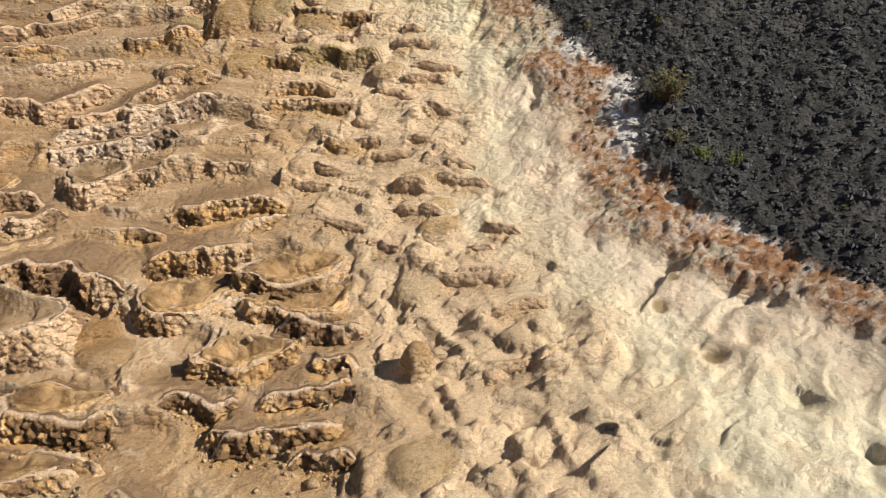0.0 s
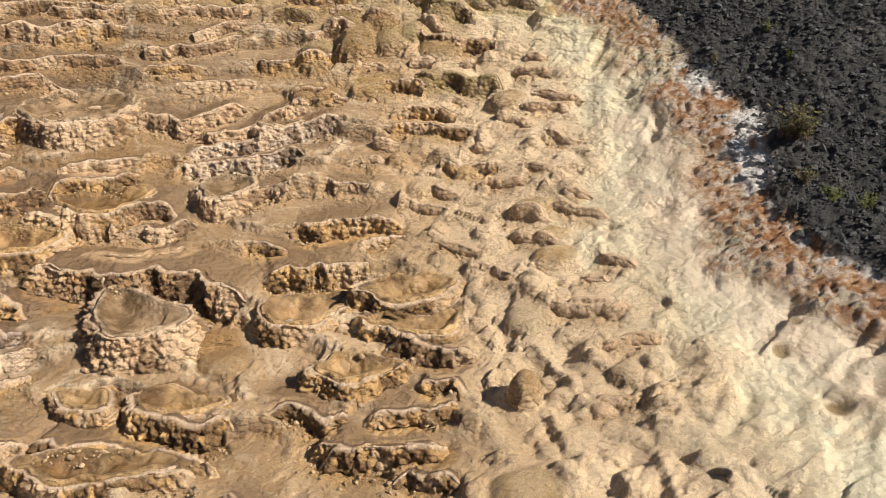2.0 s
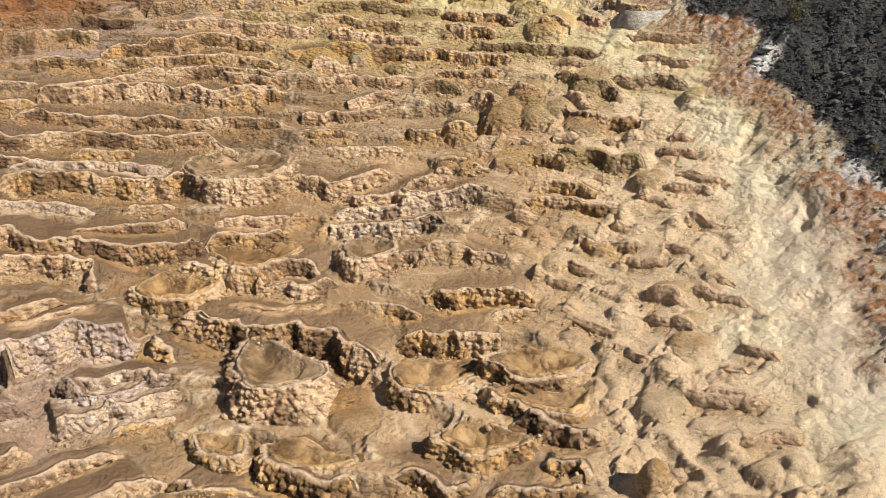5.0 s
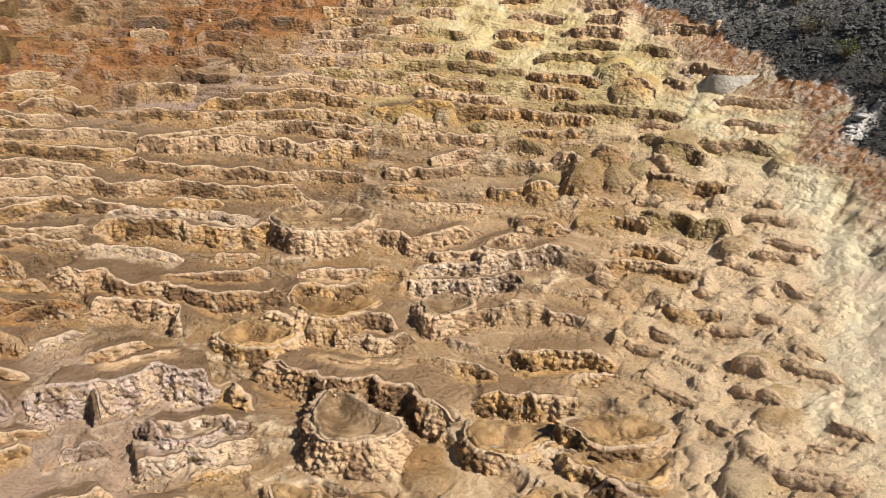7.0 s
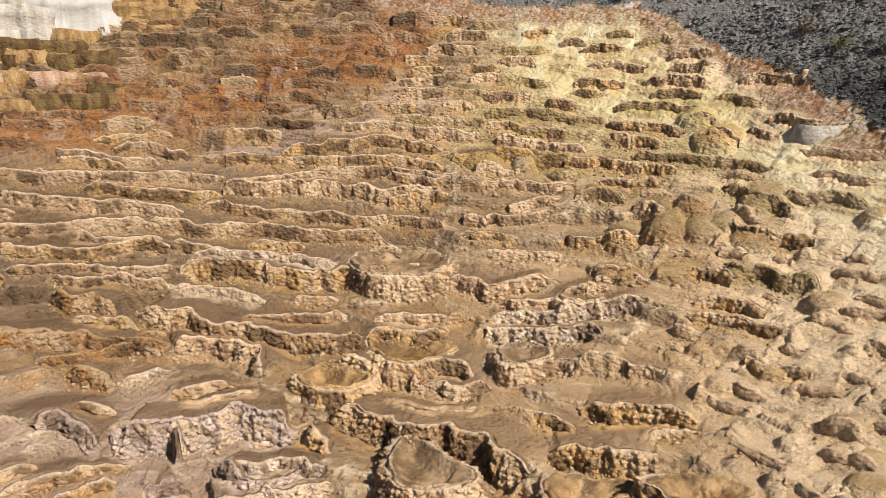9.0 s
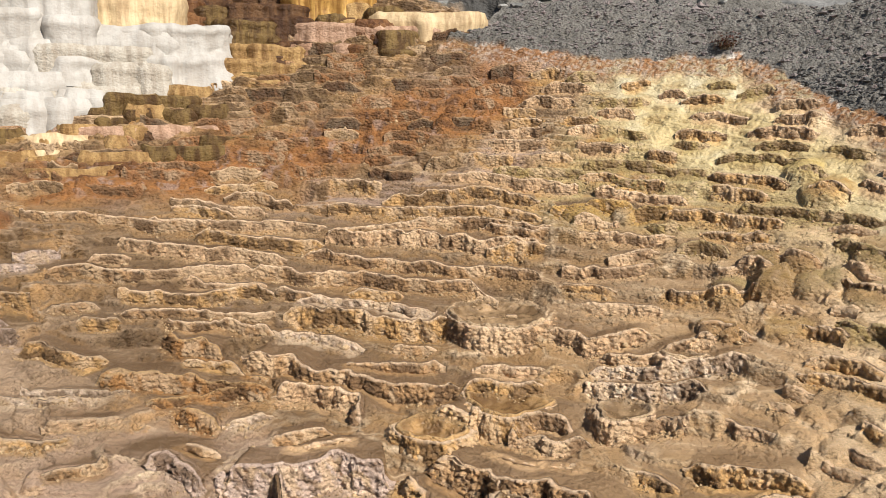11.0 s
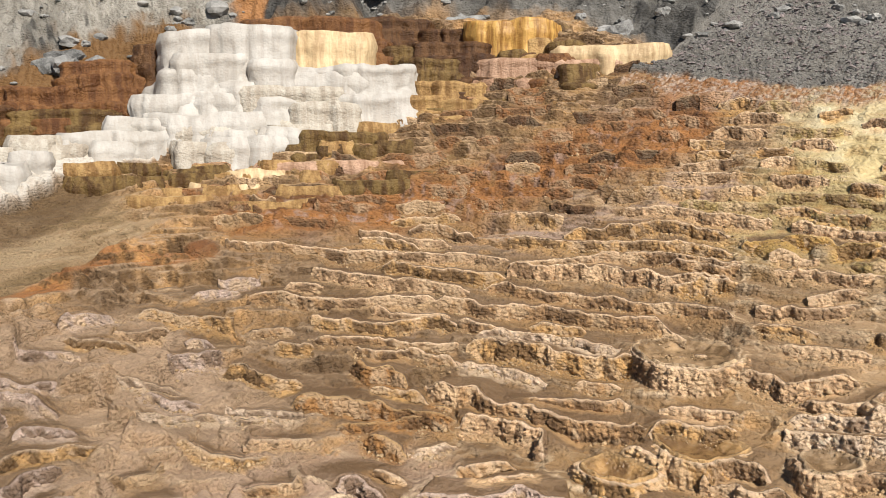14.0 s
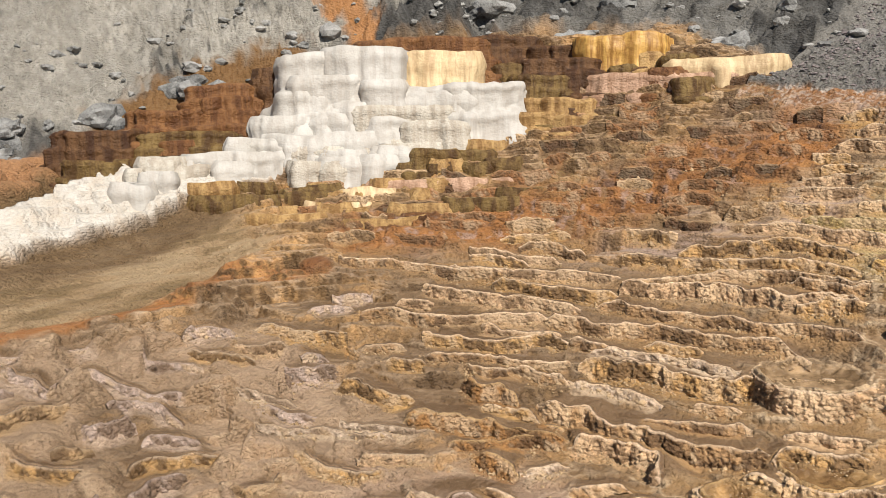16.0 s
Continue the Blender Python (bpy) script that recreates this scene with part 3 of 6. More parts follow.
    ledge(0.034, "white", (-7.59, 2.76), (-7.44, 2.99), (-7.24, 3.28))
    ledge(0.048, "pink", (-8.13, 1.51), (-8.16, 1.73), (-8.05, 1.84), (-7.8, 2.04), (-7.69, 2.43))
    ledge(0.048, "pink", (-7.66, 1.71), (-7.65, 1.99), (-7.33, 2.26))
    ledge(0.048, "pink", (-7.21, 1.79), (-7.15, 2.04), (-6.96, 2.29))
    ledge(0.054, "pink", (-8.27, 1.03), (-8.14, 1.18), (-7.87, 1.37))
    ledge(0.061, "pink", (-7.37, 2.9), (-7.14, 3.06), (-6.97, 3.31))
    ledge(0.054, "gold", (-7.22, 0.81), (-7.05, 0.99), (-6.85, 1.33))
    ledge(0.061, "gold", (-6.91, 1.56), (-6.9, 1.94), (-6.74, 2.34))
    ledge(0.068, "gold", (-8.19, 6.13), (-7.93, 6.35), (-7.59, 6.58))
    ledge(0.061, "dark", (-9.09, 4.86), (-8.83, 5.18), (-8.54, 5.46), (-8.16, 5.76), (-7.68, 6.21))
    ledge(0.088, "gold", (-7.36, 3.72), (-7.14, 3.9), (-6.83, 4.07), (-6.68, 4.22))
    ledge(0.068, "gold", (-6.33, 4.62), (-6.09, 4.82), (-5.84, 5.01))
    ledge(0.048, "gold", (-8.33, 2.67), (-8.16, 2.88), (-8.02, 3.23))
    ledge(0.054, "pink", (-8.25, 2.21), (-8.15, 2.43), (-8.02, 2.71))


lay_basins()
lay_ledges()
BASINS.sort(key=lambda p: p[3])


def lay_small_steps():
    dry = lambda x, y: gravel_side(x, y) < -0.45
    scatter_steps(2600, 11, (-8.2, -1.6, 2.9, 9.0), lambda x, y: dry(x, y) & (x < -1.6 - 0.1 * (y - 4)) & (slope(x, y) < 3.3) & (y > 0.4 * (-x) + 0.4), (0.4, 1.1), (0.035, 0.065), ("cream", "gold", "dark", "cream"), 0.15)
    scatter_steps(1500, 12, (-6.0, -0.8, 8.0, 11.0), lambda x, y: dry(x, y) & (slope(x, y) > 2.7), (0.3, 0.8), (0.05, 0.09), ("olive", "gold", "cream"), 0.15)
    scatter_steps(2600, 13, (-11.2, -5.6, 5.0, 11.0), lambda x, y: dry(x, y) & (slope(x, y) > 3.2) & (slope(x, y) < 5.3), (0.3, 0.9), (0.06, 0.11), ("umber", "brick", "brick", "tawny"), 0.17)
    scatter_steps(600, 15, (-2.4, 1.1, 4.9, 8.8), lambda x, y: dry(x, y) & (x < np.interp(y, PALE_Y, PALE_X) - 0.05) & (x > np.interp(y, PALE_Y, PALE_X) - 1.7), (0.2, 0.5), (0.02, 0.042), ("buff",), 0.12)
    scatter_steps(600, 14, (-8.6, -5.4, 0.6, 4.6), lambda x, y: (x > -8.5 - 0.2 * (y - 1)) & (y < 0.9 * (-x) - 2.6), (0.3, 0.8), (0.04, 0.08), ("pink", "tawny"), 0.15)


lay_small_steps()
DOMES = []


def dome(x, y, r, lift=0.7, colour=None, long=1.0):
    DOMES.append((x, y, r, lift, colour, long))


def lay_domes():
    dome(-9.18, 4.63, 0.2, 0.8, (0.22, 0.09, 0.035))
    dome(-13.15, 2.24, 0.28, 0.8, (0.5, 0.27, 0.13))
    dome(-12.83, 2.52, 0.22, 0.8, (0.5, 0.27, 0.13))
    dome(-12.96, 2.82, 0.18, 0.8, (0.5, 0.27, 0.13))
    dome(-12.3, 1.98, 0.22, 0.8, (0.5, 0.27, 0.13))
    dome(-12.4, 2.24, 0.17, 0.8, (0.5, 0.27, 0.13))
    dome(-13.25, 3.11, 0.18, 0.8, (0.5, 0.27, 0.13))
    dome(-12.8, 1.83, 0.25, 0.8, (0.5, 0.27, 0.13))
    dome(-13.6, 2.6, 0.28, 0.8, (0.5, 0.27, 0.13))
    dome(-13.6, 3.0, 0.25, 0.8, (0.5, 0.27, 0.13))
    dome(-13.9, 2.2, 0.28, 0.8, (0.5, 0.27, 0.13))
    dome(-0.17, 4.01, 0.1, 2.2, (0.5, 0.29, 0.1))
    dome(-1.92, 7.97, 0.30, 0.8, (0.34, 0.22, 0.07))
    dome(-1.62, 7.93, 0.2, 0.7, (0.42, 0.31, 0.13))
    dome(-1.42, 8.02, 0.17, 0.6, (0.5, 0.4, 0.2))
    dome(-2.12, 8.16, 0.2, 0.9, (0.26, 0.18, 0.06))
    dome(-1.78, 8.22, 0.19, 0.9, (0.3, 0.2, 0.07))
    dome(-2.16, 7.26, 0.14, 0.7, (0.42, 0.25, 0.08))
    dome(-2.33, 7.29, 0.14, 0.7, (0.42, 0.25, 0.08))
    dome(-0.48, 6.96, 0.14, 0.7, (0.34, 0.2, 0.07))
    dome(-0.19, 5.70, 0.12, 0.8, (0.42, 0.27, 0.1), 1.4)
    dome(-0.54, 5.53, 0.08, 0.8)
    dome(-1.09, 6.07, 0.12)
    dome(-1.33, 6.44, 0.09)
    dome(-0.05, 5.19, 0.11, 0.7, (0.46, 0.28, 0.1), 1.4)
    dome(-0.06, 5.39, 0.09, 0.7, (0.48, 0.3, 0.11), 1.7)
    dome(-0.19, 4.63, 0.15, 0.6, (0.55, 0.42, 0.24))
    dome(-0.62, 7.27, 0.10)
    dome(-1.19, 7.37, 0.13, 0.6, (0.36, 0.24, 0.1))
    dome(-2.31, 7.75, 0.21, 0.6, (0.5, 0.38, 0.2))
    dome(-2.22, 4.55, 0.18, 0.6, (0.42, 0.24, 0.09))
    dome(-2.09, 4.38, 0.17, 0.6, (0.42, 0.26, 0.11))
    dome(-1.70, 7.36, 0.16, 0.5, (0.55, 0.36, 0.13), 1.5)
    dome(-0.14, 3.31, 0.18, 0.5, (0.5, 0.34, 0.15))
    dome(0.54, 4.14, 0.09)
    dome(0.39, 4.09, 0.1)
    dome(-1.50, 6.34, 0.07)
    dome(-0.83, 5.30, 0.11)
    dome(-0.73, 6.21, 0.11)
    dome(-2.34, 7.85, 0.18, 0.7, (0.4, 0.3, 0.13))
    dome(-1.75, 9.20, 0.23, 0.7, (0.36, 0.2, 0.05), 1.3)
    dome(-4.18, 8.53, 0.19, 0.8, (0.55, 0.36, 0.1), 1.5)
    dome(-3.73, 8.66, 0.15, 0.8, (0.6, 0.48, 0.34))
    dome(-0.21, 7.94, 0.10, 0.7, (0.3, 0.2, 0.07))
    dome(-2.13, 10.38, 0.14)
    dome(-1.17, 8.31, 0.23, 0.5, (0.36, 0.22, 0.08))
    dome(-1.13, 7.78, 0.24, 0.5, (0.42, 0.3, 0.12))
    dome(-2.05, 9.53, 0.21, 0.6, (0.55, 0.42, 0.15))


lay_domes()


def billow(x, y, k, seed):
    """Irregular rounded lumps with creases between."""
    return np.abs(vnoise(x * k, y * k, seed)) + 0.5 * np.abs(vnoise(x * k * 2.2, y * k * 2.2, seed + 5)) - 0.45


def shelves(x, y, z0, ls, lb, seed, wobble, lean=0.22, steep=1.5):
    """A pile of flat-topped lobes that follow the contours: height, how far each place lies on a top, on a lip, and the lobe's random number."""
    fall = 0.45
    s, b = (0.87 * x + 0.5 * y) / ls + 0.3 * vnoise(x * 0.8 / ls, y * 0.8 / ls, seed + 7), z0 / fall / lb
    i0, j0 = np.floor(s).astype(np.int64), np.floor(b).astype(np.int64)
    best, near, mark = np.full(x.shape, -99.0), np.full(x.shape, 2.0), np.zeros(x.shape)
    for i in (-1, 0, 1):
        for j in (-2, -1, 0, 1, 2):
            r1, r2 = hashed(i0 + i, j0 + j, seed), hashed(i0 + i, j0 + j, seed + 91)
            r = 0.65 + 0.75 * ((r1 * 7.3 + r2 * 3.1) % 1)
            ds, db = s - i0 - i - r1, b - j0 - j - r2
            d = np.sqrt((ds / (0.62 * r)) ** 2 + (db / (0.95 * r)) ** 2) + wobble
            top = z0 - (1 - lean) * db * lb * fall
            zd = top + 0.08 * lb * np.exp(-(((d - 0.9) / 0.12) ** 2)) - steep * lb * np.clip(d - 1, 0, 9)
            up = zd > best
            best = np.where(up, zd, best)
            near = np.where(up, d, near)
            mark = np.where(up, (r1 * 5.7 + r2 * 9.1) % 1, mark)
    best = np.maximum(best, z0 - 0.35 * lb)
    return best, step(0.94, 0.84, near), np.exp(-(((near - 0.99) / 0.055) ** 2)), mark


# the brown of the dark kind is largely riser shade put into its colour
RISERS = {"cream": (0.72, 0.49, 0.275), "gold": (0.66, 0.41, 0.165), "dark": (0.5, 0.31, 0.145), "rust": (0.48, 0.25, 0.085), "white": (0.8, 0.63, 0.45),
          "pink": (0.68, 0.53, 0.42), "amber": (0.58, 0.36, 0.11), "olive": (0.42, 0.31, 0.12), "umber": (0.17, 0.085, 0.034), "brick": (0.4, 0.19, 0.07), "tawny": (0.54, 0.36, 0.18), "buff": (0.72, 0.5, 0.28)}
LIPS = {"buff": (0.78, 0.58, 0.36), "rust": (0.62, 0.42, 0.2), "pink": (0.64, 0.5, 0.4), "olive": (0.66, 0.52, 0.27), "umber": (0.5, 0.33, 0.17), "brick": (0.46, 0.26, 0.125), "tawny": (0.7, 0.52, 0.32), "amber": (0.66, 0.47, 0.2)}
KINDS = list(RISERS)


def ground(x, y):
    """Heights, tints, wetness and the number of the pool (or -1) and how far outside its rim each place lies."""
    z0 = slope(x, y)
    g = gravel_side(x, y)
    warp = 0.05 * vnoise(x * 5, y * 5, 31)
    pale_in = (x - np.interp(y, PALE_Y, PALE_X)) * 0.8 + 0.22 * fbm(x * 1.3, y * 1.3, 11, 3)
    pale = step(-0.3, 0.4, pale_in + 0.2 * fbm(x * 5, y * 5, 231, 3))
    lumpy = step(-1.5, -0.7, pale_in) * (1 - 0.6 * step(3.0, 3.9, z0)) * step(-2.6, -1.35, x)
    far = step(2.5, 3.1, z0) * step(-1.8, -3.2, x)
    lower_left = step(-5.0, -6.2, x) * (1 - step(3.4, 4.0, y + 0.3 * vnoise(x * 1.5, y * 1.5, 95))) * (1 - step(2.45, 2.8, z0))
    band = along(x, y, (-9.48, 5.54), (-8.54, 6.78), (-7.77, 7.88), (-7.08, 9.04), (-6.33, 10.12)) + 0.3 * fbm(x * 1.2, y * 1.2, 21, 4)
    streakd = along(x, y, (-8.72, 0.68), (-9.03, 2.14), (-9.58, 3.75), (-9.08, 4.54)) + 0.05 * fbm(x * 4, y * 4, 22, 3)
    west = x - np.interp(y, (0.2, 0.68, 2.14, 3.75, 5.0), (-8.6, -8.72, -9.03, -9.6, -10.0))
    flat = step(0.0, -0.22, west + 0.1 * vnoise(x, y * 0.6, 23)) * (1 - step(4.1, 4.9, y))
    # terraces
    w1 = 0.09 * vnoise(x * 0.7, y * 0.7, 1) + 0.05 * vnoise(x * 2.2, y * 2.2, 59)
    flutes = 0.016 * billow(x, y, 5.5, 67) + 0.009 * billow(x, y, 14.0, 66)
    hz = z0 + 0.5 * w1
    east = step(-7.2, -4.8, x)
    wob = 0.3 * billow(x, y, 3.0, 64) + 0.06 * billow(x, y, 8.5, 65) + 0.035 * vnoise(x * 24, y * 24, 66)
    zl, tl, ll, ml = shelves(x, y, hz, 1.5, 0.29, 101, wob, mix(0.12, 0.24, east), 2.0)
    zm, tm, lm, mm = shelves(x, y, hz + 0.03 * vnoise(x * 3, y * 3, 70), 0.42, 0.17, 131, 0.8 * wob, mix(0.12, 0.25, east), mix(2.0, 1.4, east))
    patchy = step(-0.55, 0.05, fbm(x * 0.9, y * 0.9, 68, 3))
    h2 = hz + (0.65 + 0.35 * patchy) * (1 - 0.25 * east) * (zl - hz) + (0.5 - 0.2 * patchy) * (zm - hz) * (1 - 0.85 * tl)
    zc = hz + 0.75 * (zl - hz) + 0.75 * (zm - hz) + 0.2 * flutes
    z = mix(h2, zc, far)
    tread = mix(np.maximum(tl * (0.4 + 0.6 * patchy), 0.55 * tm), 0.85 * tm, far)
    liphere = mix(np.maximum(ll * (0.4 + 0.6 * patchy), 0.6 * lm), np.maximum(lm, 0.6 * ll), far)
    tone = mix(ml, mm, np.maximum(0.5, far))
    # lumps with creases between
    c1, m1 = cells(x * 3.6 + 0.8 * vnoise(x * 2, y * 2, 9), y * 4.6 + z0 + 0.8 * vnoise(x * 2, y * 2, 10), 13)
    c6, m6 = cells(x * 6.6 + 0.7 * vnoise(x * 4, y * 4, 227), y * 8.4 + 0.7 * vnoise(x * 4, y * 4, 228), 229)
    lumps = 0.075 * (0.5 - c1**2) * (0.2 + 1.2 * m1) + 0.045 * np.sqrt(np.clip(1 - (c6 / 0.6) ** 2, 0, 1)) * step(0.35, 0.9, m6) + 0.02 * vnoise(x * 5, y * 5, 14)
    ledgy = step(-0.2, 0.3, vnoise(x * 1.7, y * 1.7, 92) + 0.15) * (1 - 0.85 * step(-1.1, -0.5, pale_in))
    z = mix(z, z0 + 0.4 * w1 + lumps + (0.4 + 0.6 * ledgy) * (zm - hz) + 0.02 * fbm(x * 3, y * 3, 15) + 0.014 * billow(x * 5 + 3 * warp, y * 13 + 4 * warp, 1, 98), lumpy)
    c3, m3 = cells(x * 2.8 + 0.7 * vnoise(x * 2, y * 2, 75), y * 2.8 + 0.5 * z0, 16)
    z = mix(z, z0 + 0.7 * (h2 - z0) + np.maximum(0.2 * np.sqrt(np.clip(1 - (c3 / 0.7) ** 2, 0, 1)) * (0.1 + 1.1 * m3) - 0.06, -0.03) + 0.02 * billow(x, y, 9, 18), 0.9 * lower_left)
    tread = tread * (1 - 0.5 * lumpy) * (1 - 0.35 * lower_left)
    flow = vnoise(x * 7 + 5 * warp, y * 2.6 - x * 1.5, 74)
    c4, m4 = cells(x * 4.4 + 0.9 * vnoise(x * 2.3, y * 2.3, 221), y * 3.6 + 0.9 * vnoise(x * 2.3, y * 2.3, 222), 223)
    c5, m5 = cells(x * 9 + 0.8 * vnoise(x * 5, y * 5, 224), y * 7 + 0.8 * vnoise(x * 5, y * 5, 225), 226)
    hollows = -0.05 * np.exp(-((c4 / 0.34) ** 2)) * step(0.3, 0.8, m4) - 0.014 * np.exp(-((c5 / 0.36) ** 2)) * step(0.2, 0.8, m5)
    soft = 0.045 * fbm(x * 2.0 + 2 * warp, y * 2.6, 17, 3) + hollows + 0.016 * flow + 0.6 * (zm - hz) * step(2.3, 2.9, z0) + 0.007 * fbm(x * 11, y * 11, 94, 3)
    z = mix(z, z0 + soft + 0.2 * w1, pale)
    tread = tread * (1 - pale)
    liphere = liphere * (1 - pale) * (1 - 0.6 * lumpy)
    crust = step(-0.45, -0.25, g + 0.1 * vnoise(x * 3, y * 3, 99))
    z = mix(z, z0 + 0.02 * fbm(x * 9, y * 9, 20, 3) + 0.02 * fbm(x * 3, y * 5, 24, 3) + 0.03 * billow(x, y * 1.3, 16, 77), crust)
    z = mix(z, z0 - 0.06 + 0.03 * fbm(x * 2, y * 2, 25) + 0.45 * (zm - hz) + 0.02 * billow(x * 3.0, y, 3.0, 235), flat)
    tread, liphere = tread * (1 - crust) * (1 - flat), liphere * (1 - crust) * (1 - flat)
    low_x = np.interp(y, (1.48, 2.13, 2.85, 3.42, 4.06, 5.17, 6.37, 7.6), (-10.37, -10.72, -10.98, -11.22, -11.49, -11.3, -10.75, -10.1))
    high_x = np.interp(y, (1.69, 2.48, 3.57, 4.04, 4.64, 5.59, 6.64, 7.6), (-11.34, -12.01, -12.72, -12.87, -12.97, -12.3, -11.9, -11.5))
    edge_n = 0.10 * fbm(x * 3, y * 3, 89, 3)
    chalk = step(0.03, -0.03, x - low_x + edge_n) * step(-0.05, 0.05, x - high_x + edge_n) * (1 - step(7.3, 7.8, y))
    zw = hz + 0.5 * (zl - hz) + (zm - hz) + 0.3 * flutes
    z = mix(z, zw + 0.10, chalk)
    flat = flat * (1 - chalk)
    grav = step(-0.02, 0.06, g)
    z = mix(z, z0 + 0.02 + 0.07 * fbm(x * 1.6, y * 1.6, 26, 3) + 0.05 * fbm(x * 7, y * 7, 27, 3) + 0.03 * billow(x, y, 14, 78), grav)
    tread, liphere = tread * (1 - grav) * (1 - chalk), liphere * (1 - grav) * (1 - chalk)
    z = z - 0.04 * (1 - grav) * (1 - crust)
    nodules = 0.015 * billow(x, y, 12, 79) + 0.015 * billow(x, y, 27, 80)
    z = z + nodules * (1 - 0.9 * tread) * (1 - 0.7 * pale) * (1 - 0.5 * lumpy) * (1 - 0.6 * flat) * (1 - 0.6 * far) * (0.7 + 0.6 * vnoise(x * 1.5, y * 1.5, 82))
    s_, b_ = 0.8 * x + 0.6 * y, 0.8 * y - 0.6 * x
    past = b_ - np.interp(s_, FOOT_S, FOOT_B)
    hill = step(-0.1, 0.4, past + 0.15 * fbm(x * 2, y * 2, 83)) * step(6.5, 4.5, s_) * (1 - grav)
    crag = np.abs(fbm(x * 0.9, y * 0.9, 84, 5))
    crags = step(-0.25, 0.35, fbm(x * 0.55, y * 0.55, 85, 3) + 0.2)
    ridge = along(x, y, (-15.0, 4.1), (-15.0, 4.9), (-14.95, 5.7), (-14.8, 6.5), (-14.4, 7.2))
    z = z + hill * step(0.3, 0.9, ridge) * (1.5 * (0.25 - crag) * crags + 0.1 * fbm(x * 4, y * 4, 86, 4) - 0.06 * billow(x, y, 3.2, 103))
    # traced terrace steps
    rise_up, rise_down, cover = np.zeros(x.shape), np.zeros(x.shape), np.zeros(x.shape)
    shelf, front = np.zeros(x.shape), np.zeros(x.shape)
    tone_of = np.full(x.shape, -1)
    for k, (line, _, drop, kind, fall) in enumerate(LEDGES):
        (ax, ay), (bx, by) = line.min(0) - 0.45, line.max(0) + 0.45
        i = (x > ax) & (x < bx) & (y > ay) & (y < by)
        if not i.any():
            continue
        s, end = from_line(x[i], y[i], line)
        size = step(-0.02, 0.14, end) * step(0.44, 0.3, np.abs(s))
        a, b, w = 0.55 * drop, 0.45 * drop, 0.25 * drop + 0.012
        up_long, down_long = a / fall * 1.15, b / fall
        profile = np.where(s >= 0.06, a * np.clip(1 - (s - 0.06) / up_long, 0, 1),
                           np.where(s <= -0.02, -b * np.clip(1 + (s + 0.02) / (down_long + w), 0, 1), mix(-b, a, step(-0.02, 0.06, s)))) * size
        rise_up[i] = np.maximum(rise_up[i], profile)
        rise_down[i] = np.maximum(rise_down[i], -profile)
        cover[i] = np.maximum(cover[i], size * np.exp(-((s / 0.3) ** 2)))
        shelf[i] = np.maximum(shelf[i], size * step(0.03, 0.08, s) * step(1.9, 1.2, s / up_long))
        foot = size * step(-w - 0.16, -w - 0.03, s) * step(0.04, 0.0, s)
        front[i] = np.maximum(front[i], foot)
        tone_of[i] = np.where(foot > 0.3, KINDS.index(kind), tone_of[i])
    calm_down = 0.7 * cover * (1 - grav)
    z = mix(z, z0 - 0.02 + 0.05 * w1, np.maximum(calm_down, 0.85 * shelf))
    z = z + (rise_up - rise_down) * (1 - grav) * (1 - 0.5 * pale) + nodules * 0.9 * front
    tread = np.maximum(tread * (1 - cover), shelf) * (1 - grav)
    liphere = liphere * (1 - cover) * (1 - grav)
    # domes
    tint_add = []
    round_ = np.full(x.shape, -1)
    for dx, dy, r, lift, colour, long in DOMES:
        i = np.abs(x - dx) < 2.2 * r * max(1, long)
        i &= np.abs(y - dy) < 2.2 * r
        xs, ys = x[i], y[i]
        d = np.hypot((xs - dx) / long, ys - dy) / r + 0.14 * vnoise(xs * 1.2 / r, ys * 1.2 / r, 28) + 0.05 * vnoise(xs * 22, ys * 22, 29)
        z[i] = mix(z[i], z0[i], 0.8 * step(1.25, 0.9, d))
        cap = np.sqrt(np.clip(1 - np.clip(d, 0, 1) ** 2, 0, 1)) * r * lift
        centre = slope(np.array([dx]), np.array([dy]))[0]
        body = mix(z0[i], centre, 0.4) - 0.12 * r + 0.75 * cap + 0.4 * r * 0.2 * vnoise(xs * 1.6 / r, ys * 1.6 / r, 56)
        z[i] = np.where(d < 1, np.maximum(z[i], body), z[i])
        tread[i] *= step(0.9, 1.2, d)
        tint_add.append((i, d, colour))
        round_[i] = np.where(d < 1.0, len(tint_add) - 1, round_[i])
    for vx, vy, vr in VENTS:
        d = np.hypot(x - vx, y - vy) / vr + 0.2 * vnoise(x * 8, y * 8, 42)
        z -= 0.4 * vr * np.clip(1 - d, 0, 1)
        z += 0.12 * vr * np.exp(-((np.hypot(x - vx + vr * 0.9, y - vy - vr * 0.5) / vr) ** 2))
    # pools
    who, out = np.where(round_ >= 0, 1000 + round_, -1), np.full(x.shape, 9.0)
    wet = np.maximum(0.6 * tread, np.maximum(0.75 * pale, 0.5 * lumpy) * (1 - crust)) * (1 - grav)
    for k, (line, _, drop, pz, colour) in enumerate(BASINS):
        (ax, ay), (bx, by) = line.min(0) - 0.5, line.max(0) + 0.5
        px, py = line.mean(0)
        i = (x > ax) & (x < bx) & (y > ay) & (y < by)
        a, b = x[i], y[i]
        d = np.abs(from_line(a, b, line)[0]) * np.where(within(a, b, line), -1, 1) + 0.03
        centre = slope(np.array([px]), np.array([py]))[0]
        level = pz + LEAN_OF_POOLS * (z0[i] - centre)
        lip = 0.03 * np.exp(-((d + 0.012) / 0.03) ** 2) * (1 + 0.7 * vnoise(a * 12, b * 12, 39))
        hollow = {"tan": 0.08, "cream": 0.06}.get(colour, 0.05) * min(1.0, drop / 0.12)
        lip = lip - hollow * step(-0.03, -0.16, d)
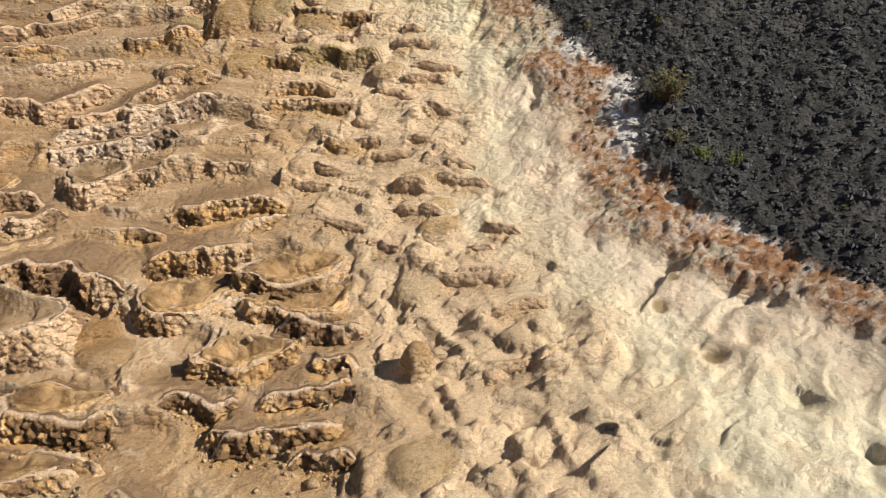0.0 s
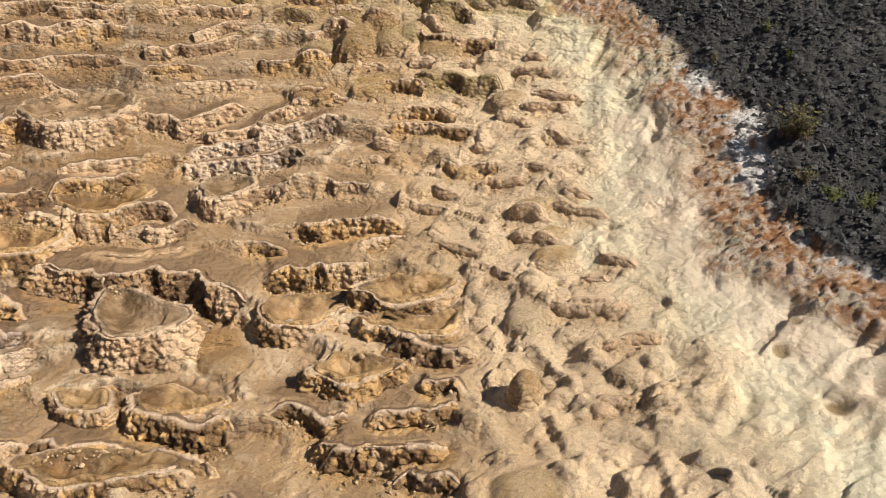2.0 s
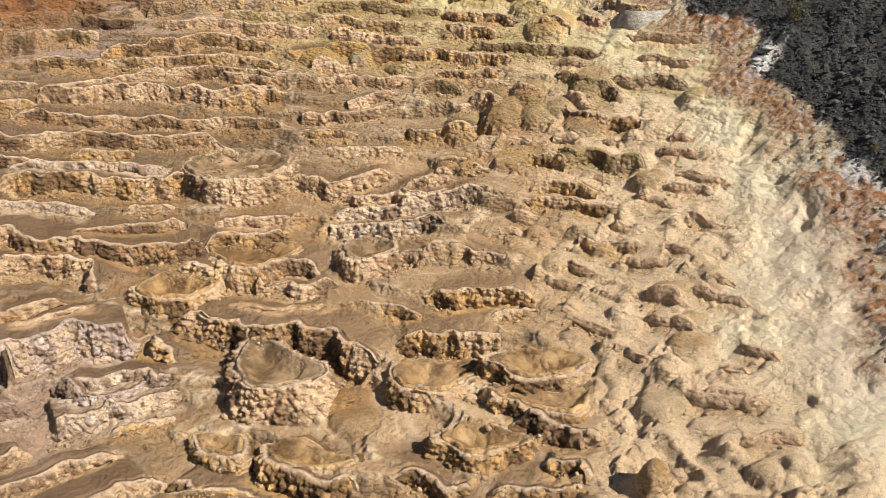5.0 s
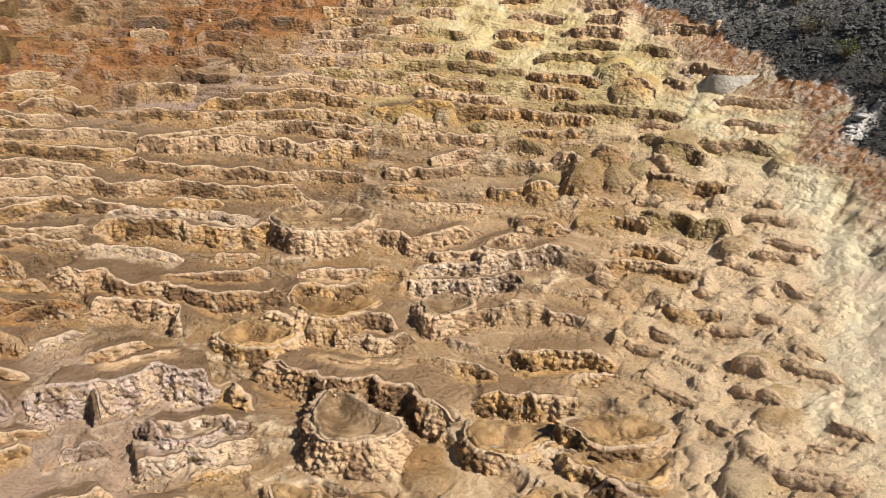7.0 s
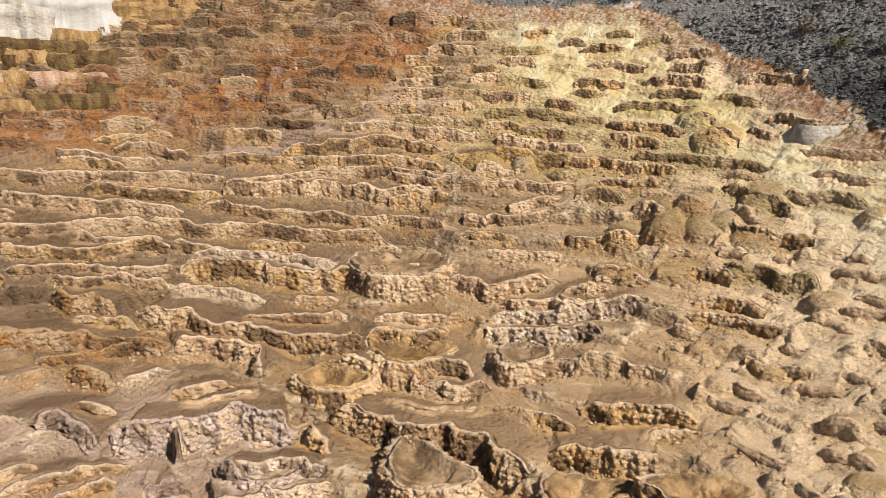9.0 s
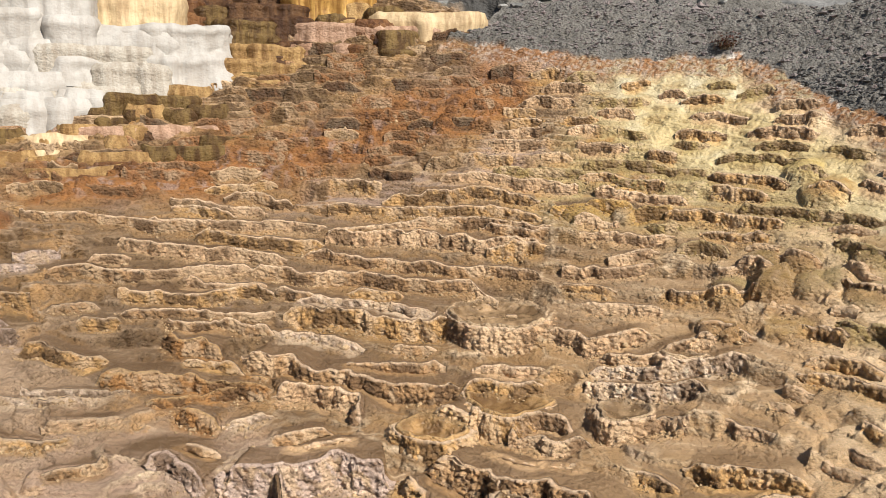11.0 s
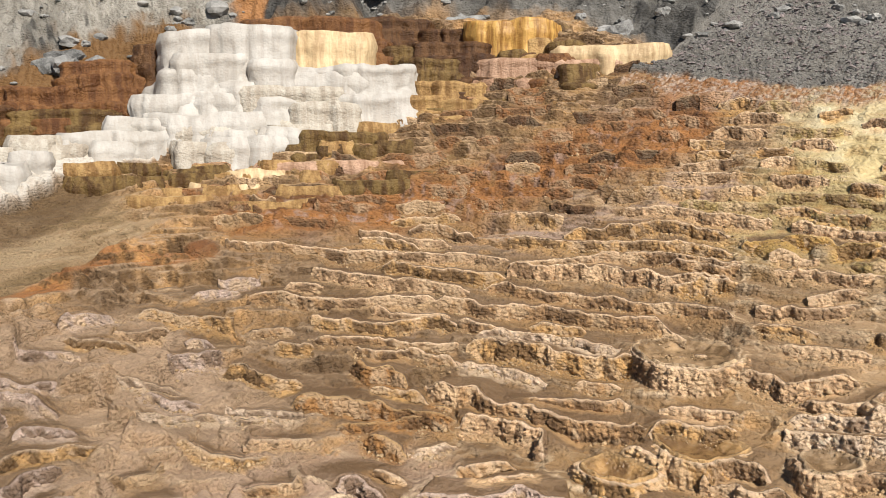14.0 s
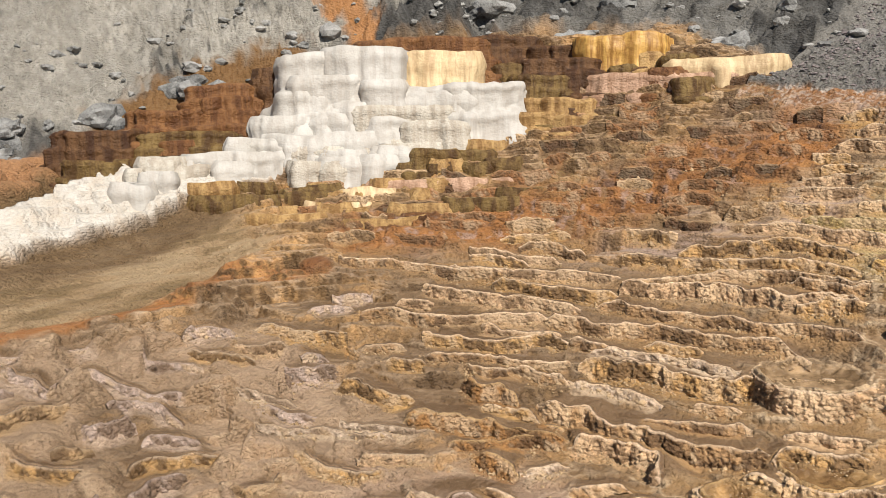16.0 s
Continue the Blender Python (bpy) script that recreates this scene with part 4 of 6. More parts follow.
        inside = level + lip + 0.006 * vnoise(a * 14, b * 14, 40) + 0.035 * step(0.15, 0.55, vnoise(a * 4.5 + px, b * 4.5 + py, 41)) * step(0, -0.1, d)
        riser = level + lip - 3.2 * np.clip(d, 0, 9) + nodules[i] * 1.3 * step(-0.01, 0.04, d)
        old = z[i]
        now = np.where(d < 0, inside, np.maximum(np.minimum(old, level + 0.03 + 1.1 * d), riser))
        mine = (d < 0) | (riser > old + 0.004)
        w, o, wt_ = who[i], out[i], wet[i]
        w[mine], o[mine] = k, d[mine]
        wt_[mine] = (0.9 * step(-0.01, -0.05, d))[mine]
        who[i], out[i], wet[i], z[i] = w, o, wt_, now
    # tints
    n1, n2 = fbm(x * 1.1, y * 1.1, 51, 4), fbm(x * 4.5, y * 4.5, 52, 4)
    n3 = fbm(x * 13, y * 13, 53, 3)
    n4 = fbm(x * 26, y * 34, 54, 3)

    def paint(c, colour, m):
        return c + (np.array(colour) - c) * np.clip(m, 0, 1)[..., None]

    c = np.broadcast_to(np.array((0.33, 0.226, 0.136)), (*x.shape, 3)).copy()
    c = paint(c, mix(np.array((0.23, 0.15, 0.082)), np.array((0.7, 0.5, 0.3)), step(-5.0, -1.2, x)[..., None]), east * 0.88)
    stepped = 1 - 0.65 * step(3.3, 2.9, z0)
    c = paint(c, mix(np.array((0.15, 0.096, 0.052)), np.array((0.27, 0.168, 0.085)), east[..., None]), 0.92 * np.maximum(tread, 0.8 * tl * (1 - pale) * (1 - lumpy)) * (1 - 0.6 * far) * (0.5 + 0.5 * step(-0.35, 0.35, n1 + 0.6 * n2 + 0.5 * (tone - 0.5)) ) * (1 - 0.35 * east))
    risers = np.clip(1 - tread - 0.8 * liphere, 0, 1) * (1 - pale)
    gold = step(0.25, 0.55, tone + 0.4 * n1 + 0.25 * n3)
    c = paint(c, (0.56, 0.32, 0.1), (0.5 + 0.4 * east) * risers * gold * stepped)
    # brown risers; the darkest patches also stand for small overhang shadows
    c = paint(c, (0.105, 0.058, 0.023), 0.8 * stepped * risers * step(0.3, 0.7, 1 - tone + 0.5 * n2 + 0.4 * n3 - 0.2 * east) * (1 - 0.3 * east))
    c = paint(c, (0.5, 0.37, 0.28), 0.6 * risers * step(0.2, 0.5, n1 - 0.3 * n3) * (1 - gold))
    c = paint(c, TAN, 0.35 * lumpy * step(-0.4, 0.4, n2))
    c = paint(c, (0.86, 0.66, 0.43), 0.9 * lumpy * step(-1.3, -0.5, pale_in + 0.3 * n2))
    c = paint(c, (0.52, 0.375, 0.255), 0.8 * lower_left * step(-0.5, 0.3, n1))
    c = paint(c, PINK, 0.6 * step(-3.3, -4.1, x) * (1 - step(4.35, 4.85, y)) * (1 - step(1.45, 1.85, z0)))
    c = paint(c, LILAC, 0.85 * step(0.9, 0.3, np.abs(band - 0.85)) * step(-0.2, 0.3, n1) * step(2.8, 3.2, z0))
    c = paint(c, OCHRE, 0.8 * step(3.0, 3.4, z0) * step(-6.9, -7.9, x) * step(-0.5, 0.3, n2 + 0.3))
    c = paint(c, TAN, 0.5 * step(3.0, 3.4, z0) * step(-7.8, -8.9, x) * step(0.0, 0.4, n2 - n3))
    near_mound = step(3.3, 3.8, z0) * step(-7.3, -8.6, x)
    c = paint(c, OLIVE, 0.75 * near_mound * step(-0.3, 0.35, n1 + 0.8 * n3))
    c = paint(c, RUST, 0.7 * near_mound * step(0.0, 0.4, n2 - 0.6 * n1 + 0.3 * n3))
    c = paint(c, ORANGE, step(0.75, 0.3, band) * step(-0.7, 0.1, n2 + 0.3 + 0.4 * n3))
    c = paint(c, RUST, step(0.65, 0.2, band) * step(0.0, 0.4, n1 + 0.6 * n2 + 0.3 * n3))
    c = paint(c, LILAC, 0.6 * step(0.6, 0.2, band) * step(0.25, 0.5, n3 - 0.5 * n2))
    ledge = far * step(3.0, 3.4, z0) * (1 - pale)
    # relief put into the colour: ledge fronts darker, lips and treads lighter
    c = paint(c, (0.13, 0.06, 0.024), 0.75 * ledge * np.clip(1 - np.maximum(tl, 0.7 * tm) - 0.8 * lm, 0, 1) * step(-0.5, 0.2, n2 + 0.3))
    c = paint(c, (0.6, 0.4, 0.23), 0.85 * ledge * np.maximum(lm, ll) * step(-0.4, 0.3, n1 - 0.4 * n3) * step(0.3, 0.8, band))
    c = paint(c, (0.52, 0.37, 0.22), 0.5 * ledge * tm * step(0.3, 0.8, band) * step(-0.4, 0.3, n2))
    c = paint(c, (0.43, 0.305, 0.175), flat)
    run_, over = 0.96 * y - 0.27 * x, 0.96 * x + 0.27 * y
    strands = fbm(over * 5 + 0.5 * vnoise(x, y, 232), run_ * 0.9, 233, 4) + 0.5 * fbm(over * 16, run_ * 2.5, 234, 3)
    c = paint(c, (0.22, 0.15, 0.07), 0.75 * flat * step(-0.1, 0.3, strands))
    c = paint(c, (0.52, 0.4, 0.25), 0.6 * flat * step(0.1, 0.4, -strands))
    c = paint(c, (0.17, 0.105, 0.05), flat * step(-0.85, -1.15, west + 0.2 * n1) * (0.8 + 0.2 * n3))
    c = paint(c, ORANGE, step(0.26, 0.1, streakd))
    c = paint(c, (0.2, 0.125, 0.055), step(0.1, -0.1, x - high_x) * (1 - step(4.2, 4.8, y)) * step(-9.0, -10.0, x))
    c = paint(c, (0.5, 0.27, 0.13), step(-0.6, -0.9, x - high_x + 0.2 * n2) * (1 - step(3.2, 3.6, y)) * step(-9.0, -10.0, x))
    c = paint(c, (0.5, 0.485, 0.455), chalk * (0.9 + 0.2 * n3))
    yellowish = step(2.6, 3.3, z0) * step(-5.3, -4.35, x) * step(0.6, -0.2, g)
    c = paint(c, YELLOW, 0.75 * yellowish * step(-0.6, 0.3, n2 + 0.2))
    c = paint(c, mix(np.array((0.66, 0.49, 0.33)), np.array((0.9, 0.72, 0.5)), east[..., None]), (0.75 + 0.4 * n2) * liphere * step(0.5, 0.9, band + 0.3 * n3))
    c = paint(c, (0.36, 0.16, 0.055), step(0.2, 0.06, streakd + 0.1 * n2) * (0.8 + 0.4 * n3))
    c = paint(c, PALE, pale * (0.95 - 0.4 * step(0.1, 0.6, n2 + 0.3 * n3)))
    c = paint(c, (0.56, 0.45, 0.23), 0.9 * pale * step(2.3, 2.9, z0) * step(-0.9, 0.1, n1 + 0.6 * n2))
    c = paint(c, (0.3, 0.2, 0.08), 0.6 * pale * step(2.4, 3.1, z0) * np.clip(1 - tm - lm, 0, 1) * step(-0.3, 0.3, n2))
    c = paint(c, PINK, pale * step(-0.95, -0.55, g + 0.2 * n2) * step(-0.4, 0.2, n1 + 0.4 * n2) * 0.45)
    for vx, vy, vr in VENTS:
        c = paint(c, (0.26, 0.19, 0.1), step(1.1, 0.7, np.hypot(x - vx, y - vy) / vr + 0.3 * n2))
    c = paint(c, (0.5, 0.31, 0.17), crust * step(-0.4, 0.4, n2 + 0.6 * n4 + 0.2))
    c = paint(c, (0.3, 0.13, 0.045), 0.8 * crust * step(0.02, 0.25, n4 + 0.3 * n1))
    c = paint(c, (0.62, 0.5, 0.42), 0.7 * crust * step(0.05, 0.25, -n4 + 0.3 * n2))
    c = paint(c, ORANGE, 0.8 * step(-0.16, -0.04, g + 0.06 * n2) * step(-0.2, 0.5, n1 + n2))
    c = paint(c, WHITE, 0.8 * step(-0.07, -0.02, g) * step(0.1, 0.35, n3 + 0.5 * n2))
    c = paint(c, CINDER, grav)
    c = paint(c, (0.085, 0.082, 0.076), grav * step(0.0, 0.5, n2 + 0.5 * n1))
    crusty = np.minimum(np.minimum(along(x, y, (1.31, 6.2), (1.22, 5.92), (1.32, 5.72), (1.27, 5.58)), along(x, y, (0.4, 8.33), (0.3, 8.1))), along(x, y, (1.04, 6.75), (1.03, 6.68)))
    c = paint(c, WHITE, 0.9 * step(0.14, 0.06, crusty + 0.08 * n2 + 0.06 * n3))
    c = paint(c, (0.27, 0.265, 0.25), grav * step(9.5, 10.4, y + 0.3 * n1) * (0.85 + 0.3 * n2))
    pale_ash = step(0.5, 1.1, past + 0.5 * n1) * step(-4.5, -6.0, s_)
    rock = step(0.05, 0.25, 0.3 - crag + 0.5 * (crags - 0.7) + 0.3 * n3 + 0.25 * (1 - pale_ash) - 0.15 * pale_ash)
    grey = mix(np.array((0.17, 0.168, 0.16)), np.array((0.33, 0.32, 0.29)), pale_ash[..., None]) * (1 + 0.35 * n3[..., None]) * (1 + 0.25 * n1[..., None])
    grey = paint(grey, (0.055, 0.055, 0.054), rock * (0.8 + 0.4 * n2))
    c = c + (grey - c) * hill[..., None]
    c = paint(c, (0.4, 0.2, 0.08), hill * step(0.3, 0.12, along(x, y, (-13.9, 8.4), (-14.05, 8.64), (-14.42, 8.51), (-14.9, 8.3)) + 0.2 * n2))
    c = paint(c, (0.2, 0.11, 0.042), step(0.5, 0.2, along(x, y, (-15.0, 4.1), (-15.0, 4.9), (-14.95, 5.7), (-14.8, 6.5), (-14.4, 7.2)) + 0.25 * n2))
    for i, d, colour in tint_add:
        if colour is not None:
            c[i] = paint(c[i], colour, step(1.1, 0.75, d) * (0.55 + 0.4 * n3[i]))
    c = paint(c, mix(np.array((0.165, 0.103, 0.055)), np.array((0.28, 0.182, 0.098)), step(-4.0, -1.5, x)[..., None]), np.clip(0.9 + 0.5 * n2, 0.3, 1) * shelf * (1 - 0.85 * lumpy) * (1 - pale) * (1 - grav) * (1 - hill) * step(0.4, 0.9, band))
    for k, kind in enumerate(KINDS):
        i = tone_of == k
        warm = paint(np.broadcast_to(np.array(RISERS[kind]), (i.sum(), 3)), (0.26, 0.16, 0.08), 0.5 * step(0.05, 0.4, n2[i] + 0.7 * n3[i]))
        c[i] = c[i] + (warm - c[i]) * (0.7 * front[i] * (1 - hill[i]) * (1 - grav[i]))[..., None]
    rims = {"tan": (0.6, 0.38, 0.16), "cream": (0.7, 0.5, 0.3), "ochre": (0.42, 0.26, 0.1), "pink": (0.52, 0.4, 0.31)}
    floors = {"tan": (0.15, 0.085, 0.036), "cream": (0.17, 0.11, 0.058), "ochre": (0.16, 0.1, 0.05), "pink": (0.32, 0.245, 0.18)}
    for k, (line, _, _, _, colour) in enumerate(BASINS):
        i = who == k
        px = line[:, 0].mean()
        ci = paint(c[i], rims[colour] if px > -4.6 else tuple(0.8 * v for v in rims[colour]), 0.75 + 0.3 * n3[i])
        ci = paint(ci, (0.26, 0.15, 0.06), 0.7 * step(0.1, 0.4, n2[i] + 0.6 * n3[i]) * step(0.0, 0.04, out[i]))
        ci = paint(ci, {'tan': (0.76, 0.52, 0.26), 'cream': (0.78, 0.6, 0.4) if px > -4.6 else (0.6, 0.45, 0.3)}.get(colour, (0.6, 0.47, 0.34)), 0.8 * np.exp(-((out[i] + 0.018) / 0.035) ** 2))
        inner = step(0.01, -0.03, out[i] + 0.03 * n3[i])
        c[i] = paint(ci, floors[colour], inner * np.clip(0.75 + 0.5 * n2[i] + 0.5 * n3[i], 0.25, 1))
    # too bright lighting in the west is toned down here, in the tint
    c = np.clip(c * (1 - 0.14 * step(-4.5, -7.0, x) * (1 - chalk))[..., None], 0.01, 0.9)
    calm = np.maximum(np.maximum(0.5 * pale * (1 - crust), 0.5 * chalk), np.where(who < 1000, 0.5 * step(-0.02, -0.06, out), 0)) * (1 - grav) * (1 - hill)
    calm = np.maximum(calm, 0.35 * tread * (1 - grav))
    stain_shade = (1 - pale) * (1 - grav) * (1 - hill) * (1 - chalk) * (1 - flat) * (1 - crust) * (1 - 0.5 * lumpy) * (1 - 0.7 * lower_left) * step(0.35, 0.8, band) * np.where(who >= 1000, 0.3, 1.0) * (1 - 0.5 * cover)
    knobs = front * (1 - shelf) * (1 - 0.8 * lumpy) * (1 - pale) * (1 - grav) * (1 - hill)
    return z, c, wet, who, out, g, calm, stain_shade, knobs


LEAN_OF_POOLS = 0.12
VENTS = [(1.38, 3.71, 0.085), (1.20, 4.15, 0.06), (1.31, 4.35, 0.04)]


def sheet(x0, x1, y0, y1, cell):
    def ticks(a, b, size):
        out = [a]
        while out[-1] < b:
            out.append(out[-1] + size(out[-1]))
        return np.array(out)

    xs = ticks(x0, x1, lambda v: np.interp(v, (-17, -13.5, -12.5, -9.5, -4.5, 1.8, 3.0), (3.2 * cell, 2.7 * cell, 1.9 * cell, 1.5 * cell, cell, cell, 2 * cell)))
    ys = ticks(y0, y1, lambda v: np.interp(v, (1.8, 3.0, 7.0, 9.5, 12, 13), (1.4 * cell, cell, cell, 1.5 * cell, 1.9 * cell, 2.4 * cell)))
    x, y = np.meshgrid(xs, ys)
    want = (y > np.interp(x, (-15, -7.6, -6.9, -6.2, -5.0, -2.3, 0.0, 1.8, 4.6), (-0.8, -0.8, -0.3, 1.4, 2.7, 2.9, 2.7, 2.2, 2.2))) & (0.8 * y - 0.6 * x < 17.0)
    z = slope(x, y)
    keep = {k: np.zeros(x.shape) for k in ("wet", "out", "g", "calm", "stain_shade", "knobs")}
    c, who = np.zeros((*x.shape, 3)), np.full(x.shape, -1)
    z[want], c[want], keep["wet"][want], who[want], keep["out"][want], keep["g"][want], keep["calm"][want], keep["stain_shade"][want], keep["knobs"][want] = ground(x[want], y[want])
    ny, nx = x.shape
    idx = np.arange(nx * ny).reshape(ny, nx)
    quads = np.stack([idx[:-1, :-1], idx[:-1, 1:], idx[1:, 1:], idx[1:, :-1]], -1)
    quads = quads[want[:-1, :-1] & want[1:, 1:] & want[1:, :-1] & want[:-1, 1:]]
    gy, gx = np.gradient(z, ys, xs)
    nor = np.stack([-gx, -gy, np.ones_like(gx)], -1).reshape(-1, 3)
    nor /= np.linalg.norm(nor, axis=1)[:, None]
    # golden and brown crusts that grow on the risers; the brown also holds overhang shade
    riser = step(0.84, 0.6, nor[:, 2].reshape(x.shape)) * keep["stain_shade"]
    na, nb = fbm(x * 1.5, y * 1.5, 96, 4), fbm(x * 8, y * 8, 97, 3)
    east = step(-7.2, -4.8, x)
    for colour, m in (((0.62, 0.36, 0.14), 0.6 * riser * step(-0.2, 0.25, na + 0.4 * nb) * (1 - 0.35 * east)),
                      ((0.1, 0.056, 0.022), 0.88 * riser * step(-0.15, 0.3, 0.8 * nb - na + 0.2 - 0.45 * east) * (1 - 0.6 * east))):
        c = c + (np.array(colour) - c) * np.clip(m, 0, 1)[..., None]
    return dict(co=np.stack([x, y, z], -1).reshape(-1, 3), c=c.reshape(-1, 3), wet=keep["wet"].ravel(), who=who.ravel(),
                out=keep["out"].ravel(), g=keep["g"].ravel(), calm=keep["calm"].ravel(), nor=nor, quads=quads, xs=xs, ys=ys, z=z, knobs=keep["knobs"])


def cut(name, sh, keep, mat):
    """A mesh of the sheet's faces that keep picks."""
    q = sh["quads"][keep]
    used, inv = np.unique(q, return_inverse=True)
    me = mesh_of(name, sh["co"][used], inv.reshape(q.shape), mat)
    tint = me.color_attributes.new("tint", "FLOAT_COLOR", "POINT")
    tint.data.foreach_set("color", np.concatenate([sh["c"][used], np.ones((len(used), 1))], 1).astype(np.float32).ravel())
    wet = me.attributes.new("wet", "FLOAT", "POINT")
    wet.data.foreach_set("value", sh["wet"][used].astype(np.float32))
    calm = me.attributes.new("calm", "FLOAT", "POINT")
    calm.data.foreach_set("value", sh["calm"][used].astype(np.float32))
    me.normals_split_custom_set_from_vertices(sh["nor"][used].astype(np.float32).tolist())
    return me


def one_piece(keep):
    """The largest connected patch of the faces picked."""
    picked = np.flatnonzero(keep)
    if len(picked) == 0:
        return keep
    _, q = np.unique(SHEET["quads"][picked], return_inverse=True)
    q = q.reshape(-1, 4)
    label = np.arange(len(q))
    while True:
        low = np.full(q.max() + 1, len(q))
        np.minimum.at(low, q.ravel(), np.repeat(label, 4))
        now = low[q].min(1)
        now = now[now]
        if (now == label).all():
            break
        label = now
    out = np.zeros(len(keep), bool)
    out[picked[label == np.bincount(label).argmax()]] = True
    return out


CELL = 0.0142
SHEET = sheet(-18.0, 4.4, -0.9, 14.9, CELL)
first = SHEET["quads"][:, 0]
face_who, face_out, face_g = SHEET["who"][first], SHEET["out"][first], SHEET["g"][first]
fx, fy, fz = SHEET["co"][first].T
past = (0.8 * fy - 0.6 * fx) - np.interp(0.8 * fx + 0.6 * fy, FOOT_S, FOOT_B)
is_hill = (past > 0.1) & (face_g < 9) & (fx < -6.5)
is_grav = (face_g > 0.03) & ~is_hill
floors_of = [one_piece((face_who == k) & (face_out <= -0.02)) for k in range(len(BASINS))]
is_floor = np.any(floors_of, axis=0)
face_who = np.where(face_who < 1000, -1, face_who)
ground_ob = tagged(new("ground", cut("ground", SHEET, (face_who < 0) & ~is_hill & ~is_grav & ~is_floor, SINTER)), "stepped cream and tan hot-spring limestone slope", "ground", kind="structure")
gravel_ob = tagged(new("gravel_ground", cut("gravel_ground", SHEET, is_grav & (face_who < 0), CINDERS)), "slope of dark cinder gravel beside the limestone", "gravel", kind="structure")
hill_ob = tagged(new("hillside", cut("hillside", SHEET, is_hill & (face_who < 0), HILL)), "bare grey hillside of scree above the terraces", "hillside", kind="structure")
WORDS = {"tan": "tan limestone terrace basin with a wet brown floor", "cream": "cream limestone terrace basin with a nodular rim",
         "ochre": "ochre limestone terrace basin with a knobbly dark rim", "pink": "pinkish limestone terrace basin with a pale rim"}
for k, p in enumerate(DOMES):
    here = face_who == 1000 + k
    if here.sum() > 20:
        big = "large" if p[2] > 0.2 else "small"
        tagged(new("limestone_dome", cut("limestone_dome", SHEET, here, SINTER)), big + " rounded tan limestone dome on the slope", "limestone dome", "domes on the slope")
STEP_WORDS = {"cream": "cream limestone terrace step with a pale lip", "gold": "golden tan limestone terrace step with a knobbly riser", "dark": "brown nodular limestone terrace step with a pale lip",
              "rust": "rusty orange limestone terrace step with a knobbly riser", "white": "thin whitish limestone terrace lip above a brown tread", "pink": "pinkish limestone terrace step with a nodular riser",
              "amber": "amber yellow limestone terrace step with draped riser", "olive": "olive brown limestone terrace step with draped riser"}

def surface(x, y):
    """Height of the built ground."""
    xs, ys, z = SHEET["xs"], SHEET["ys"], SHEET["z"]
    i = np.clip(np.searchsorted(xs, x) - 1, 0, len(xs) - 2)
    j = np.clip(np.searchsorted(ys, y) - 1, 0, len(ys) - 2)
    u, v = (x - xs[i]) / (xs[i + 1] - xs[i]), (y - ys[j]) / (ys[j + 1] - ys[j])
    return (z[j, i] * (1 - u) + z[j, i + 1] * u) * (1 - v) + (z[j + 1, i] * (1 - u) + z[j + 1, i + 1] * u) * v


